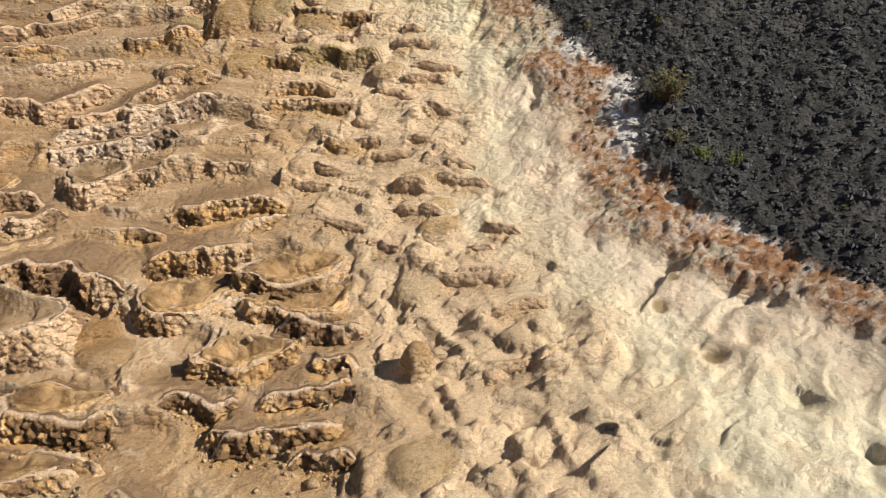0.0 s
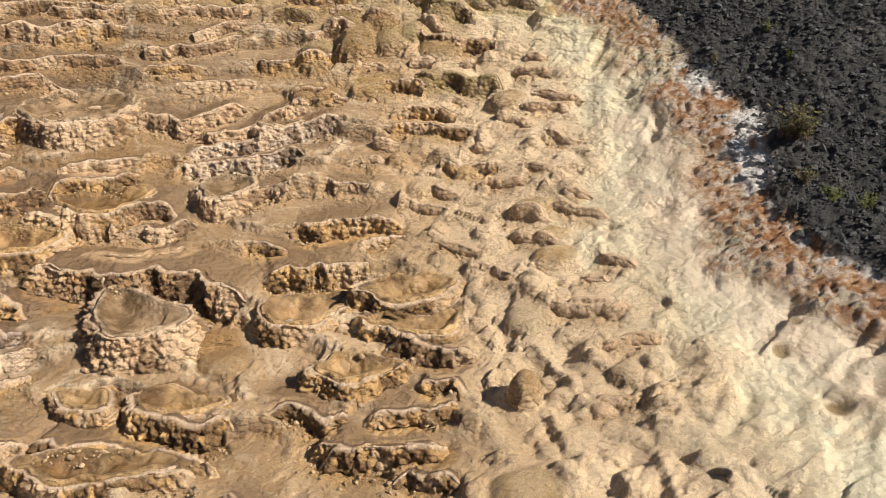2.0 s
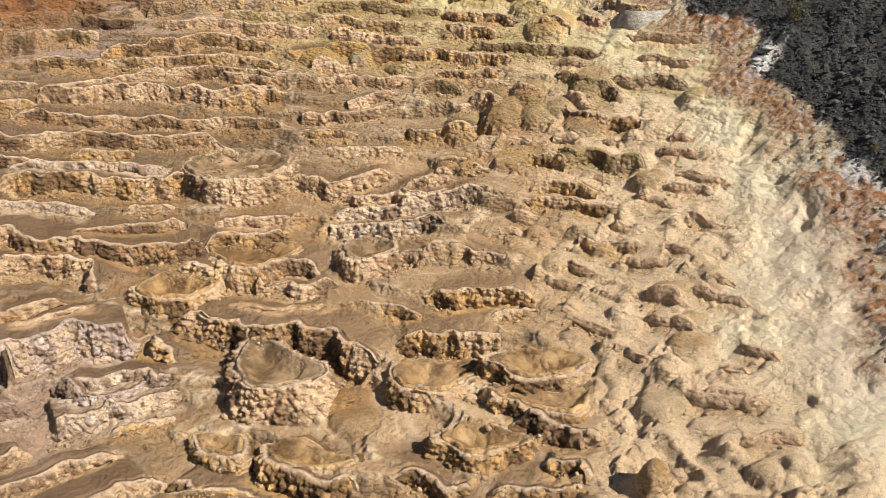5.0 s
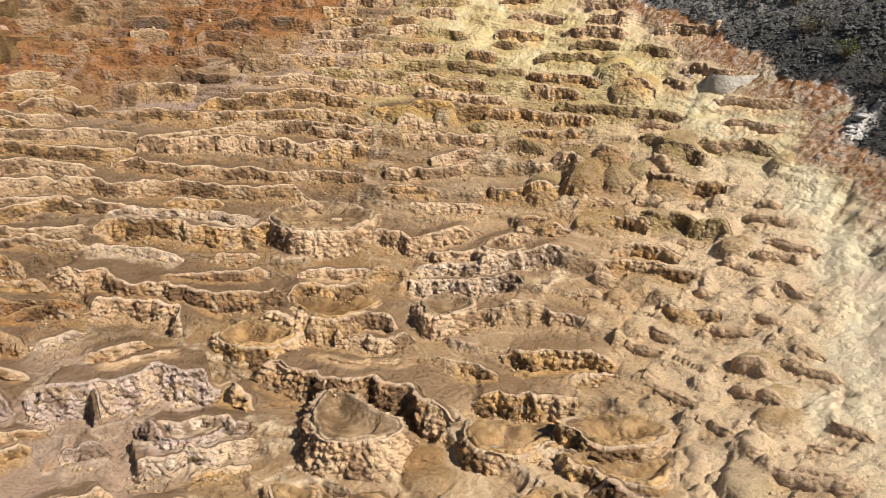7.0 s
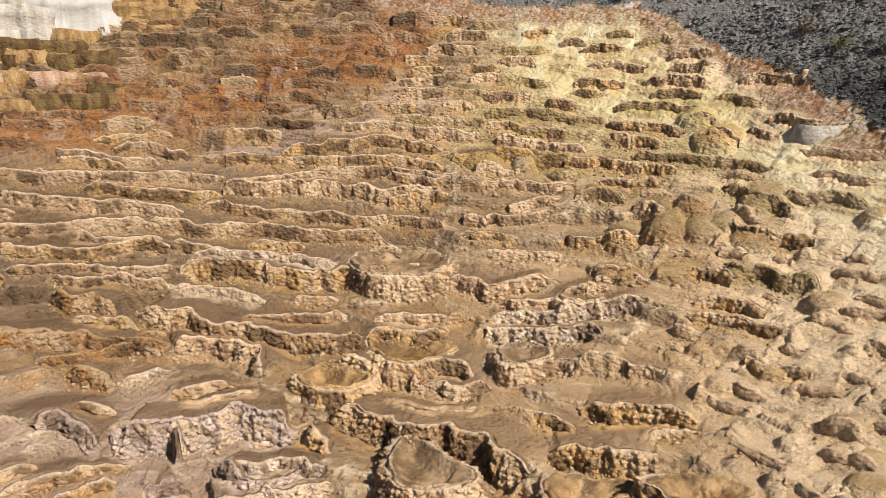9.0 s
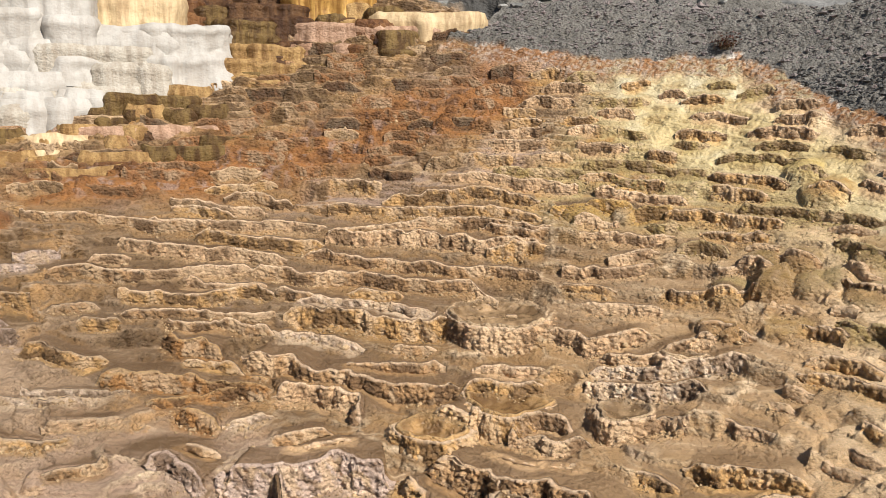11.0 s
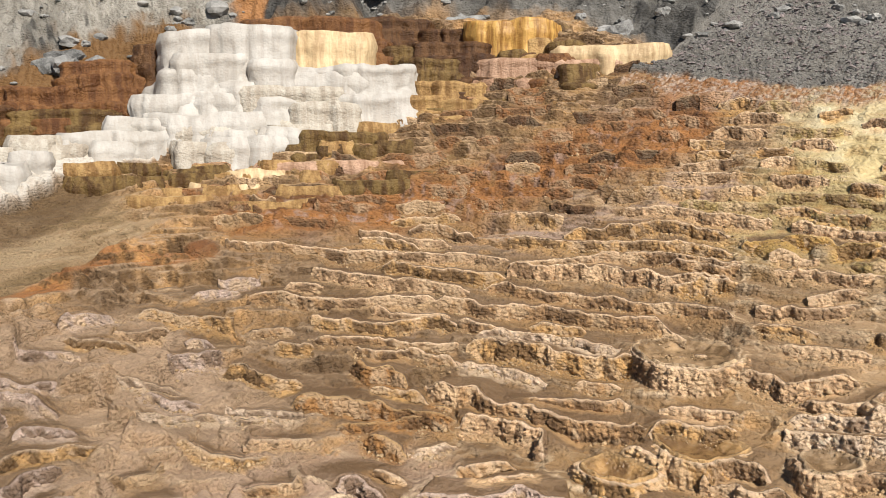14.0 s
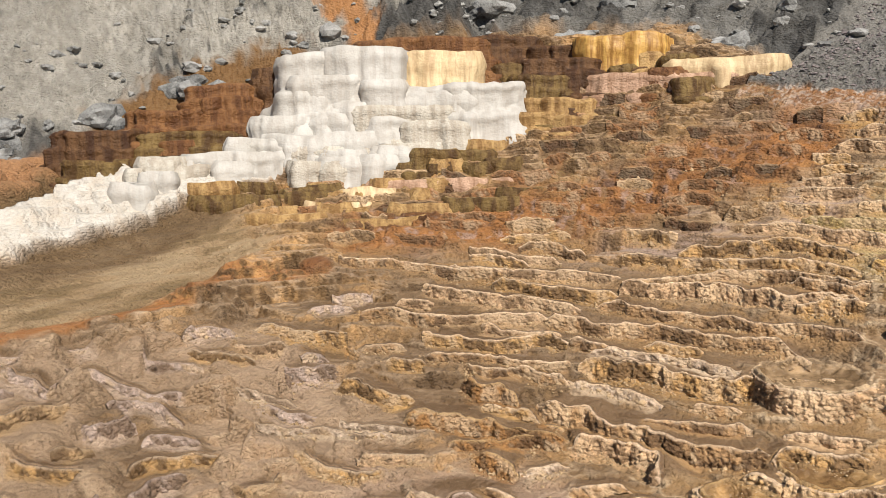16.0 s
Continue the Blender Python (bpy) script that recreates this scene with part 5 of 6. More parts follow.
def crusted(line, down, drop, kind, closed):
    """The lip and knobbly riser of a step, as two grids: from the tread over the crest, and from the crest to the foot."""
    apart = float(np.interp(line[:, 1].mean() - 0.6 * line[:, 0].mean(), (5, 10, 16), (0.0105, 0.014, 0.021)))
    run = np.concatenate([[0], np.cumsum(np.hypot(*np.diff(line, axis=0).T))])
    u = np.linspace(0, run[-1], max(6, int(run[-1] / apart)))
    px, py, dx, dy = (np.interp(u, run, v) for v in (*line.T, *down.T))
    if closed:
        px[-1], py[-1], dx[-1], dy[-1] = px[0], py[0], dx[0], dy[0]
    w = 0.25 * drop + 0.012
    high = surface(px - 0.09 * dx, py - 0.09 * dy)
    foot = surface(px + (w + 0.06) * dx, py + (w + 0.06) * dy) - 0.012
    if not closed:
        fade = np.minimum(u, u[-1] - u)
        high = high - 0.03 * step(0.12, 0.0, fade)
    foot = np.minimum(foot, high - 0.004)
    tall = high - foot
    nv = int(np.clip(drop / apart, 4, 24))
    crest = 0.009 * (1 + 0.6 * vnoise(px * 9, py * 9, 211)) * np.clip(tall / 0.04, 0, 1)
    rows = [(0.095, high - 0.03, 0.0, 0.0, 1.0), (0.05, high + 0.001, 0.0, 0.15, 1.0), (0.028, high + 0.4 * crest, 0.0, 0.3, 1.0), (0.015, high + crest, -0.1, 0.55, 1.0), (0.005, high + 0.8 * crest, -0.4, 0.8, 0.8)]
    for q in np.linspace(0, 1, nv + 1):
        rows.append((-0.002 - w * q**1.7 - 0.016 * math.sin(math.pi * q), high - tall * q * (0.97 + 0.03 * q) - 0.006 * (q == 0), -0.95, 1.0, 0.3))
    co, tilt, amount = [], [], []
    for back, z, side, much, rise in rows:
        co.append(np.stack([px - back * dx, py - back * dy, z + 0 * px], 1))
        tilt.append(np.stack([-side * dx, -side * dy, rise + 0 * px], 1))
        amount.append(np.full(len(px), much))
    co, tilt, amount = np.array(co), np.array(tilt), np.array(amount)
    x, y, z = co[..., 0], co[..., 1], co[..., 2]
    d1, m1 = cells3(x * 27 + 0.5 * vnoise(x * 9, z * 30, 214), y * 27, z * 31, 212)
    d2, m2 = cells3(x * 52, y * 52, z * 60, 213)
    knob = 0.036 * np.sqrt(np.clip(1 - (d1 / 0.66) ** 2, 0, 1)) * (0.3 + 1.0 * m1) + 0.009 * np.sqrt(np.clip(1 - (d2 / 0.7) ** 2, 0, 1)) - 0.012
    smooth = {"amber": 0.35, "olive": 0.55, "umber": 0.7, "brick": 0.7, "tawny": 0.7, "buff": 0.3}.get(kind, 1.0) * min(1.0, 0.35 + 5 * drop)
    lumps = 0.03 * vnoise(x * 6 + 3 * z, y * 6 - 2 * z, 215) * min(1.0, drop / 0.15)
    co = co + tilt * (amount * (smooth * knob * np.where(amount < 0.9, 0.35, 1.0) + np.where(amount > 0.9, lumps, 0)) * np.clip(tall / 0.05, 0.15, 1))[..., None]
    n2, n3 = fbm(x * 4.5 + z, y * 4.5, 216, 3), fbm(x * 16, y * 16 + 12 * z, 217, 3)
    lip_colour, face = np.array(LIPS.get(kind, (0.82, 0.63, 0.42))), np.array(RISERS[kind])
    tint = np.broadcast_to(face, co.shape) * (1 + 0.28 * n2[..., None] + 0.6 * (m1[..., None] - 0.45))
    # brown patches that also paint in the shade of the riser's notches
    tint = tint + (np.array((0.12, 0.066, 0.029) if kind in ("dark", "rust", "gold", "umber") else (0.18, 0.105, 0.047)) - tint) * ((0.35 if kind == "buff" else 0.8) * step(-0.08, 0.25, n2 + 0.7 * n3 + 0.25 * (m1 - 0.5)))[..., None]
    tint = tint + (np.array((0.8, 0.585, 0.35)) * min(1, face.max() / 0.5) - tint) * (0.65 * step(0.05, 0.35, -n2 + 0.5 * n3))[..., None]
    lip_colour = lip_colour * (1 - 0.35 * step(-5.0, -6.5, x.mean()) * step(5.2, 4.0, y.mean()))
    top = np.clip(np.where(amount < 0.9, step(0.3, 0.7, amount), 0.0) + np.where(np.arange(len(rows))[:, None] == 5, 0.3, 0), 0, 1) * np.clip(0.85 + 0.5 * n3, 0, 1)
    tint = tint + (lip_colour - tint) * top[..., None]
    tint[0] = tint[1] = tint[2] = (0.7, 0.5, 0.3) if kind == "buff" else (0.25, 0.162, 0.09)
    # western risers dimmed in their tint, lips left bright, for stronger contrast
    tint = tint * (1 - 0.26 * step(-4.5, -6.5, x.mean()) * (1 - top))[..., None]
    return co, np.clip(tint * (1.0, 1.0, 1.07), 0.02, 0.9), np.where(amount < 0.6, 0.6, 0.15), 5


def grid_mesh(name, co, tint, wet, mat):
    nv, nu = co.shape[:2]
    idx = np.arange(nv * nu).reshape(nv, nu)
    quads = np.stack([idx[:-1, :-1], idx[1:, :-1], idx[1:, 1:], idx[:-1, 1:]], -1).reshape(-1, 4)
    me = mesh_of(name, co.reshape(-1, 3), quads, mat)
    paint_ = me.color_attributes.new("tint", "FLOAT_COLOR", "POINT")
    paint_.data.foreach_set("color", np.concatenate([tint.reshape(-1, 3), np.ones((nv * nu, 1))], 1).astype(np.float32).ravel())
    me.attributes.new("wet", "FLOAT", "POINT").data.foreach_set("value", wet.astype(np.float32).ravel())
    me.attributes.new("calm", "FLOAT", "POINT").data.foreach_set("value", np.full(nv * nu, 0.1, np.float32))
    return me


STEP_WORDS = {"cream": "cream limestone terrace step with a pale lip", "gold": "golden tan limestone terrace step with a knobbly riser", "dark": "brown nodular limestone terrace step with a pale lip",
              "rust": "rusty orange limestone terrace step with a knobbly riser", "white": "thin whitish limestone terrace lip above a brown tread", "pink": "pinkish limestone terrace step with a nodular riser",
              "amber": "amber yellow limestone terrace step with draped riser", "olive": "olive brown limestone terrace step with draped riser", "umber": "dark umber limestone ledge with a wet riser",
              "brick": "brick orange limestone ledge with a wet riser", "tawny": "tawny limestone ledge with a pale lip", "buff": "small buff limestone cap with a rounded draped front"}
for line, down, drop, kind, fall in LEDGES:
    co, tint, wet, split = crusted(line, down, drop, kind, False)
    ob = empty("terrace_step", STEP_WORDS[kind], "terrace", "terrace steps on the slope", at=tuple(co[-1, co.shape[1] // 2]))
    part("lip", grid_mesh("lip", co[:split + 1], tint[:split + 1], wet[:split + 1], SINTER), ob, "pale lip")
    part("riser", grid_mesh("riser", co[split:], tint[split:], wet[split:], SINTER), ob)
for k, (line, down, drop, pz, kind) in enumerate(BASINS):
    ob = empty("terrace_basin", WORDS[kind], "terrace", "terrace basins on the slope", at=(*line.mean(0), pz))
    co, tint, wet, split = crusted(line, down, drop, {"tan": "gold", "ochre": "rust"}.get(kind, kind), True)
    part("rim", grid_mesh("rim", co[:split + 1], tint[:split + 1], wet[:split + 1], SINTER), ob, "pale raised rim")
    part("riser", grid_mesh("riser", co[split:], tint[split:], wet[split:], SINTER), ob)
    part("basin_floor", cut("basin_floor", SHEET, floors_of[k], SINTER), ob, "wet brown basin floor")


# the land beyond, coarse, out to the skyline
gx_, gy_ = np.meshgrid(np.concatenate([np.linspace(-300, -20, 30), np.arange(-18, 10, 0.5), np.linspace(12, 300, 30)]),
                       np.concatenate([np.linspace(-300, -10, 30), np.arange(-8, 24, 0.5), np.linspace(26, 300, 30)]))
gz_ = slope(np.clip(gx_, -26, 14), np.clip(gy_, -6, 26))
below = (gy_ > np.interp(gx_, (-15, -7.6, -6.9, -6.2, -5.0, -2.3, 0.0, 1.8, 4.6), (-0.8, -0.8, -0.3, 1.4, 2.7, 2.9, 2.7, 2.2, 2.2)) + 0.55) & (gx_ > -17.6) & (gx_ < 4.0) & (0.8 * gy_ - 0.6 * gx_ < 17.2) & (gy_ < 14.6)
gz_ = gz_ + 0.25 * fbm(gx_ * 0.35, gy_ * 0.35, 81, 4) * step(16.5, 20, 0.8 * gy_ - 0.6 * gx_) - 0.09 - 1.2 * below
idx_ = np.arange(gx_.size).reshape(gx_.shape)
far_quads = np.stack([idx_[:-1, :-1], idx_[:-1, 1:], idx_[1:, 1:], idx_[1:, :-1]], -1).reshape(-1, 4)
far_co = np.stack([gx_, gy_, gz_], -1).reshape(-1, 3)
mid = far_co[far_quads].mean(1)
lime = (0.8 * mid[:, 1] - 0.6 * mid[:, 0] < 16.5) & (mid[:, 0] < 2.5) & (mid[:, 0] > -40) & (mid[:, 1] > -25) & (mid[:, 1] < 5)
for name, pick, mat, label in (("far_ground", ~lime, GREY, "grey scree land that runs on to the skyline"),
                               ("lower_ground", lime, sinter("plain_sinter", (0.5, 0.35, 0.21), 0.65, 0.3), "tan limestone slope that runs on below the terraces")):
    used, inv = np.unique(far_quads[pick], return_inverse=True)
    tagged(new(name, mesh_of(name, far_co[used], inv.reshape(-1, 4), mat)), label, "ground", kind="structure")


# ---- fluted tiers of the big mound ----
def tier(x, y, rx, ry, rot, z0, z1, kind):
    seed = int(abs(x * 131 + y * 77 + z1 * 53)) % 997
    if z1 < 4.05 and kind not in ("white", "chalk"):
        z1 -= 0.45 * (z1 - z0)
    z0 -= 0.45
    h = z1 - z0
    na = int(np.clip(2 * math.pi * max(rx, ry) * 1.2 / 0.034, 36, 150))
    nv = int(np.clip(h / 0.036, 8, 26))
    ang = np.linspace(0, 2 * math.pi, na, endpoint=False)
    ca, sa = np.cos(ang), np.sin(ang)
    p = 4.0
    if kind in ("white", "chalk"):
        rx, ry = rx + 0.06, ry + 0.14
    rad = (np.abs(ca) ** p + np.abs(sa) ** p) ** (-1 / p)
    bx, by = rad * rx * ca, rad * ry * sa
    arc = np.cumsum(np.hypot(np.diff(bx, append=bx[0]), np.diff(by, append=by[0])))
    lobes = 0.05 * vnoise(arc * 2.2, 0 * arc, seed) + 0.085 * np.abs(vnoise(arc * 2.3 + 0.6 * vnoise(arc, 0 * arc, seed + 17), 0 * arc, seed + 1)) + 0.035 * np.abs(vnoise(arc * 11, 0 * arc, seed + 8)) - 0.06
    lobes = lobes * min(1.0, 3.0 * max(h - 0.45, 0.1)) * (1.0 if kind in ("white", "chalk", "cream", "amber") else 1.5)
    rings = []
    skirt = 0.14 * h * (0.6 + 0.8 * np.abs(vnoise(arc * 5, 0 * arc, seed + 11)))
    subs = max(1, round((h - 0.45) / (0.5 if kind in ("cream", "amber") or z1 > 5.5 and kind == "white" else 0.3 if kind in ("white", "chalk") else 0.11)))
    for v in np.linspace(0, 1, nv):
        q = min(v * subs, subs - 1e-6) + 0.22 * vnoise(arc * 1.7, 0 * arc, seed + 14) * (subs > 1) * math.sin(math.pi * v)
        level = np.clip(np.floor(q), 0, subs - 1)
        vf = np.clip(q - level, 0, 1)
        set_in = (min(0.06, 0.16 / max(1, subs - 1)) if kind in ("white", "chalk", "cream", "amber") else min(0.09, 0.3 / max(1, subs - 1))) * (subs - 1 - level) * (0.5 + np.abs(vnoise(arc * 4, level * 5.3, seed + 15)) * 1.6)
        drape = 0.02 * np.abs(vnoise(arc * 13 + 0.4 * vnoise(arc * 3, v * 3 + 0 * arc, seed + 20), v * h * 1.5 + 0 * arc, seed + 2)) + 0.014 * np.abs(vnoise(arc * 31, v * h * 2.5 + 0 * arc, seed + 3)) + 0.012 * vnoise(arc * 12, v * h * 16 + 0 * arc, seed + 19) + 0.004 * vnoise(arc * 60, v * h * 30 + 0 * arc, seed + 9)
        bulge = 0.05 * vnoise(arc * 3.2, v * h * 2.2 + 0 * arc, seed + 4) * math.sin(math.pi * v)
        bull = set_in - 0.016 * np.clip((vf - 0.9) / 0.1, 0, 1) ** 2 + 0.026 * np.exp(-((vf - 0.8) / 0.1) ** 2)
        off = (lobes + 0.05 * vnoise(arc * 5, level * 7.7, seed + 16)) * (0.55 + 0.45 * math.sin(math.pi * min(1, 0.25 + 0.7 * v))) + drape + bulge + bull + skirt * (1 - v) ** 2.2
        rings.append(np.stack([bx + off * ca, by + off * sa, np.full(na, z0 + v * h) + (0.03 * vnoise(arc * 1.8, 0 * arc, seed + 5) + 0.012 * vnoise(arc * 7, 0 * arc, seed + 7)) * v * min(1, 3 * h)], 1))
    last = rings[-1]
    for f, dz in ((0.965, 0.012), (0.9, 0.006), (0.7, 0.0), (0.4, 0.0), (0.1, 0.0)):
        top = last.copy()
        top[:, :2] *= f
        top[:, 2] = mix(last[:, 2], z1, 1 - f) + dz + 0.006 * vnoise(top[:, 0] * 9, top[:, 1] * 9, seed + 6)
        rings.append(top)
    co = np.concatenate(rings)
    c, s = math.cos(radians(rot)), math.sin(radians(rot))
    co = np.stack([x + co[:, 0] * c - co[:, 1] * s, y + co[:, 0] * s + co[:, 1] * c, co[:, 2]], 1)
    nr = len(rings)
    idx = np.arange(nr * na).reshape(nr, na)
    nxt = np.roll(idx, -1, axis=1)
    quads = np.stack([idx[:-1], nxt[:-1], nxt[1:], idx[1:]], -1)
    wall = quads[:nv].reshape(-1, 4)
    cap = quads[nv:].reshape(-1, 4)
    name = {"white": "white_terrace", "chalk": "white_terrace"}.get(kind, "travertine_ledge")
    ob = empty(name, TIER_WORDS[kind], "terrace", "tiers of the big mound", at=(x, y, z0))
    for nm, q, mat in (("wall", wall, TIER[kind]), ("top", cap, TIER_TOP.get(kind, TIER[kind]))):
        used, inv = np.unique(q, return_inverse=True)
        part(nm, mesh_of(nm, co[used], inv.reshape(q.shape), mat), ob)
    return ob


TIER_WORDS = {
    "white": "bright white fluted limestone tier of the big mound", "chalk": "chalky grey-white limestone tier with dripped sides",
    "cream": "cream limestone ledge stained with warm streaks", "ochre": "ochre limestone ledge with streaked sides",
    "olive": "olive-brown wet ledge with algae streaks", "umber": "umber wet ledge with dripped sides, darkened for shade",
    "rust": "rust-orange limestone ledge with dripped sides", "amber": "amber limestone ledge with flowing streaks",
    "salmon": "salmon-orange rounded limestone lump", "rose": "pinkish limestone shelf with a pale rim"}


def lay_tiers():
    tier(-12.00, 6.21, 0.40, 0.40, 61, 4.97, 5.77, "white")
    tier(-11.49, 6.91, 0.56, 0.42, 57, 4.93, 5.85, "white")
    tier(-11.10, 8.03, 0.68, 0.65, 52, 5.22, 5.78, "cream")
    tier(-11.63, 6.31, 0.51, 0.30, 59, 4.80, 5.43, "white")
    tier(-10.91, 7.35, 1.11, 0.25, 54, 4.74, 5.16, "white")
    tier(-10.57, 7.94, 0.93, 0.30, 51, 4.83, 5.28, "white")
    tier(-11.06, 6.92, 0.28, 0.20, 56, 4.89, 5.34, "white")
    tier(-10.86, 7.06, 0.80, 0.22, 55, 4.39, 4.97, "chalk")
    tier(-11.67, 5.91, 0.70, 0.25, 61, 4.50, 4.88, "white")
    tier(-10.45, 7.42, 0.43, 0.20, 52, 4.29, 4.75, "chalk")
    tier(-11.70, 5.45, 0.55, 0.22, 62, 3.95, 4.50, "white")
    tier(-11.82, 5.23, 0.40, 0.20, 64, 4.23, 4.56, "white")
    tier(-11.28, 6.12, 0.96, 0.20, 59, 4.16, 4.59, "white")
    tier(-11.82, 4.88, 0.69, 0.22, 66, 3.82, 4.35, "white")
    tier(-11.23, 6.03, 0.70, 0.20, 60, 3.88, 4.40, "chalk")
    tier(-10.62, 7.03, 0.56, 0.20, 54, 4.05, 4.42, "chalk")
    tier(-12.12, 4.04, 0.34, 0.20, 70, 3.83, 4.23, "white")
    tier(-13.06, 5.29, 0.59, 0.60, 66, 4.79, 5.38, "rust")
    # dark tier put where the white tiers leave a shaded recess
    tier(-12.77, 5.97, 0.29, 0.60, 63, 4.57, 5.65, "umber")
    tier(-13.08, 4.67, 0.80, 0.55, 68, 4.54, 5.01, "rust")
    tier(-13.29, 3.48, 0.67, 0.55, 74, 4.24, 4.71, "umber")
    tier(-12.75, 4.60, 0.85, 0.53, 68, 4.15, 4.66, "olive")
    tier(-12.67, 3.97, 0.54, 0.45, 71, 3.93, 4.31, "olive")
    tier(-12.77, 3.16, 0.43, 0.45, 74, 3.88, 4.28, "olive")
    tier(-10.93, 9.19, 0.46, 0.55, 48, 5.10, 5.64, "olive")
    tier(-10.23, 9.85, 0.63, 0.55, 44, 5.19, 5.71, "umber")
    tier(-10.21, 9.32, 0.43, 0.50, 45, 4.92, 5.43, "olive")
    tier(-11.70, 8.07, 1.11, 0.60, 53, 5.71, 6.07, "rust")
    tier(-11.65, 9.61, 0.83, 0.60, 48, 5.57, 6.19, "umber")
    tier(-10.54, 10.33, 0.57, 0.55, 43, 5.58, 6.00, "umber")
    tier(-9.67, 10.68, 0.75, 0.60, 40, 5.44, 6.06, "amber")
    tier(-8.75, 10.93, 0.30, 0.47, 36, 5.31, 5.67, "olive")
    tier(-8.20, 11.33, 0.92, 0.60, 34, 5.30, 5.6, "cream")
    tier(-8.68, 10.69, 1.26, 0.47, 37, 5.14, 5.40, "rose")
    tier(-9.70, 9.24, 0.63, 0.45, 44, 4.71, 5.04, "ochre")
    tier(-10.04, 8.66, 0.75, 0.45, 47, 4.54, 4.85, "ochre")
    tier(-9.79, 7.35, 1.33, 0.50, 51, 3.81, 3.99, "rose")
    tier(-10.44, 6.19, 0.41, 0.45, 57, 3.66, 3.95, "cream")
    tier(-9.69, 6.55, 0.43, 0.42, 53, 3.49, 3.75, "ochre")
    tier(-9.37, 6.96, 0.19, 0.42, 51, 3.53, 3.81, "olive")
    tier(-9.01, 7.32, 0.34, 0.42, 48, 3.53, 3.82, "olive")
    tier(-10.46, 5.75, 0.47, 0.42, 59, 3.54, 3.76, "cream")
    tier(-10.65, 5.05, 0.60, 0.42, 62, 3.43, 3.64, "ochre")
    tier(-9.78, 6.00, 0.58, 0.42, 56, 3.35, 3.54, "ochre")
    tier(-11.33, 4.74, 0.68, 0.45, 65, 3.62, 3.91, "olive")
    tier(-10.86, 5.70, 0.54, 0.45, 60, 3.67, 3.91, "olive")


lay_tiers()


def scatter_tiers(count, seed, spots, spread, kinds, size, high, turn):
    """Small knee-high tiers crowded along a line on the mound's flanks."""
    dice = np.random.default_rng(seed)
    line = rounded(spots)
    for _ in range(count):
        x, y = line[dice.integers(len(line))] + dice.normal(0, spread, 2)
        z = float(surface(np.array([x]), np.array([y]))[0])
        rx, h = dice.uniform(*size), dice.uniform(*high)
        tier(x, y, rx, rx * dice.uniform(0.5, 0.8), turn + dice.uniform(-15, 15), z - 0.1, z + 0.05 + h, kinds[dice.integers(len(kinds))])


scatter_tiers(48, 31, ((-11.8, 3.2), (-12.0, 3.8), (-12.1, 4.6), (-11.6, 5.4), (-11.1, 6.2), (-10.7, 6.9)), 0.13, ("white", "white", "chalk"), (0.12, 0.3), (0.0, 0.05), 66)
scatter_tiers(22, 32, ((-12.9, 3.2), (-13.3, 3.9), (-13.3, 4.6), (-13.2, 5.3), (-12.9, 6.0)), 0.26, ("umber", "rust", "olive", "umber"), (0.15, 0.32), (0.05, 0.35), 68)
scatter_tiers(26, 33, ((-10.6, 8.6), (-10.2, 9.3), (-9.8, 9.9), (-9.2, 10.3), (-8.6, 10.7)), 0.24, ("umber", "ochre", "olive", "rust"), (0.15, 0.35), (0.0, 0.14), 44)
scatter_tiers(30, 34, ((-11.0, 5.0), (-10.6, 5.7), (-10.2, 6.5), (-9.7, 7.2), (-9.5, 8.0)), 0.32, ("olive", "ochre", "olive", "ochre"), (0.14, 0.34), (-0.01, 0.06), 56)


# ---- things on the gravel ----
def rock_mesh(name, seed, mat, level=2, rough=0.35, flat=0.7):
    bm = bmesh.new()
    bmesh.ops.create_icosphere(bm, subdivisions=level, radius=1.0)
    off = Vector((seed * 3.1, seed * 1.7, seed * 0.9))
    for v in bm.verts:
        n = noise.noise(v.co * 1.1 + off) * rough * 1.3 + noise.noise(v.co * 2.7 + off) * rough * 0.6 + (noise.noise(v.co * 7 + off) * rough * 0.25 if level > 2 else 0)
        v.co *= 1 + n
        v.co.z *= flat
    me = bpy.data.meshes.new(name)
    bm.to_mesh(me)
    bm.free()
    me.materials.append(mat)
    return me


rng = np.random.default_rng(7)
octa_v = np.array([(1, 0, 0.1), (0.1, 0.9, 0), (-0.9, 0.1, -0.1), (0, -1.1, 0.1), (0.15, 0.1, 0.8), (0, 0, -0.7)])
octa_f = np.array([(0, 1, 4), (1, 2, 4), (2, 3, 4), (3, 0, 4), (1, 0, 5), (2, 1, 5), (3, 2, 5), (0, 3, 5)])


def strewn(name, label, mat, count, box, keep, mean, category="pebbles", smooth=False):
    """Small stones scattered over a part of the gravel."""
    px, py = rng.uniform(box[0], box[1], count), rng.uniform(box[2], box[3], count)
    ok = keep(px, py)
    px, py = px[ok], py[ok]
    size = np.exp(rng.normal(math.log(mean), 0.45, len(px)))
    turn = rng.uniform(0, 6.28, len(px))
    local = octa_v[None] * rng.uniform(0.7, 1.3, (len(px), 6, 1)) * (size[:, None] * rng.uniform(0.7, 1.5, (len(px), 3)))[:, None, :]
    ct, st = np.cos(turn)[:, None], np.sin(turn)[:, None]
    pts = np.stack([local[..., 0] * ct - local[..., 1] * st + px[:, None], local[..., 0] * st + local[..., 1] * ct + py[:, None],
                    local[..., 2] + (surface(px, py) + 0.3 * size)[:, None]], -1).reshape(-1, 3)
    tris = (octa_f[None] + (np.arange(len(px)) * 6)[:, None, None]).reshape(-1, 3)
    tagged(new(name, mesh_of(name, pts, tris, mat, smooth)), label, category, kind="stuff")


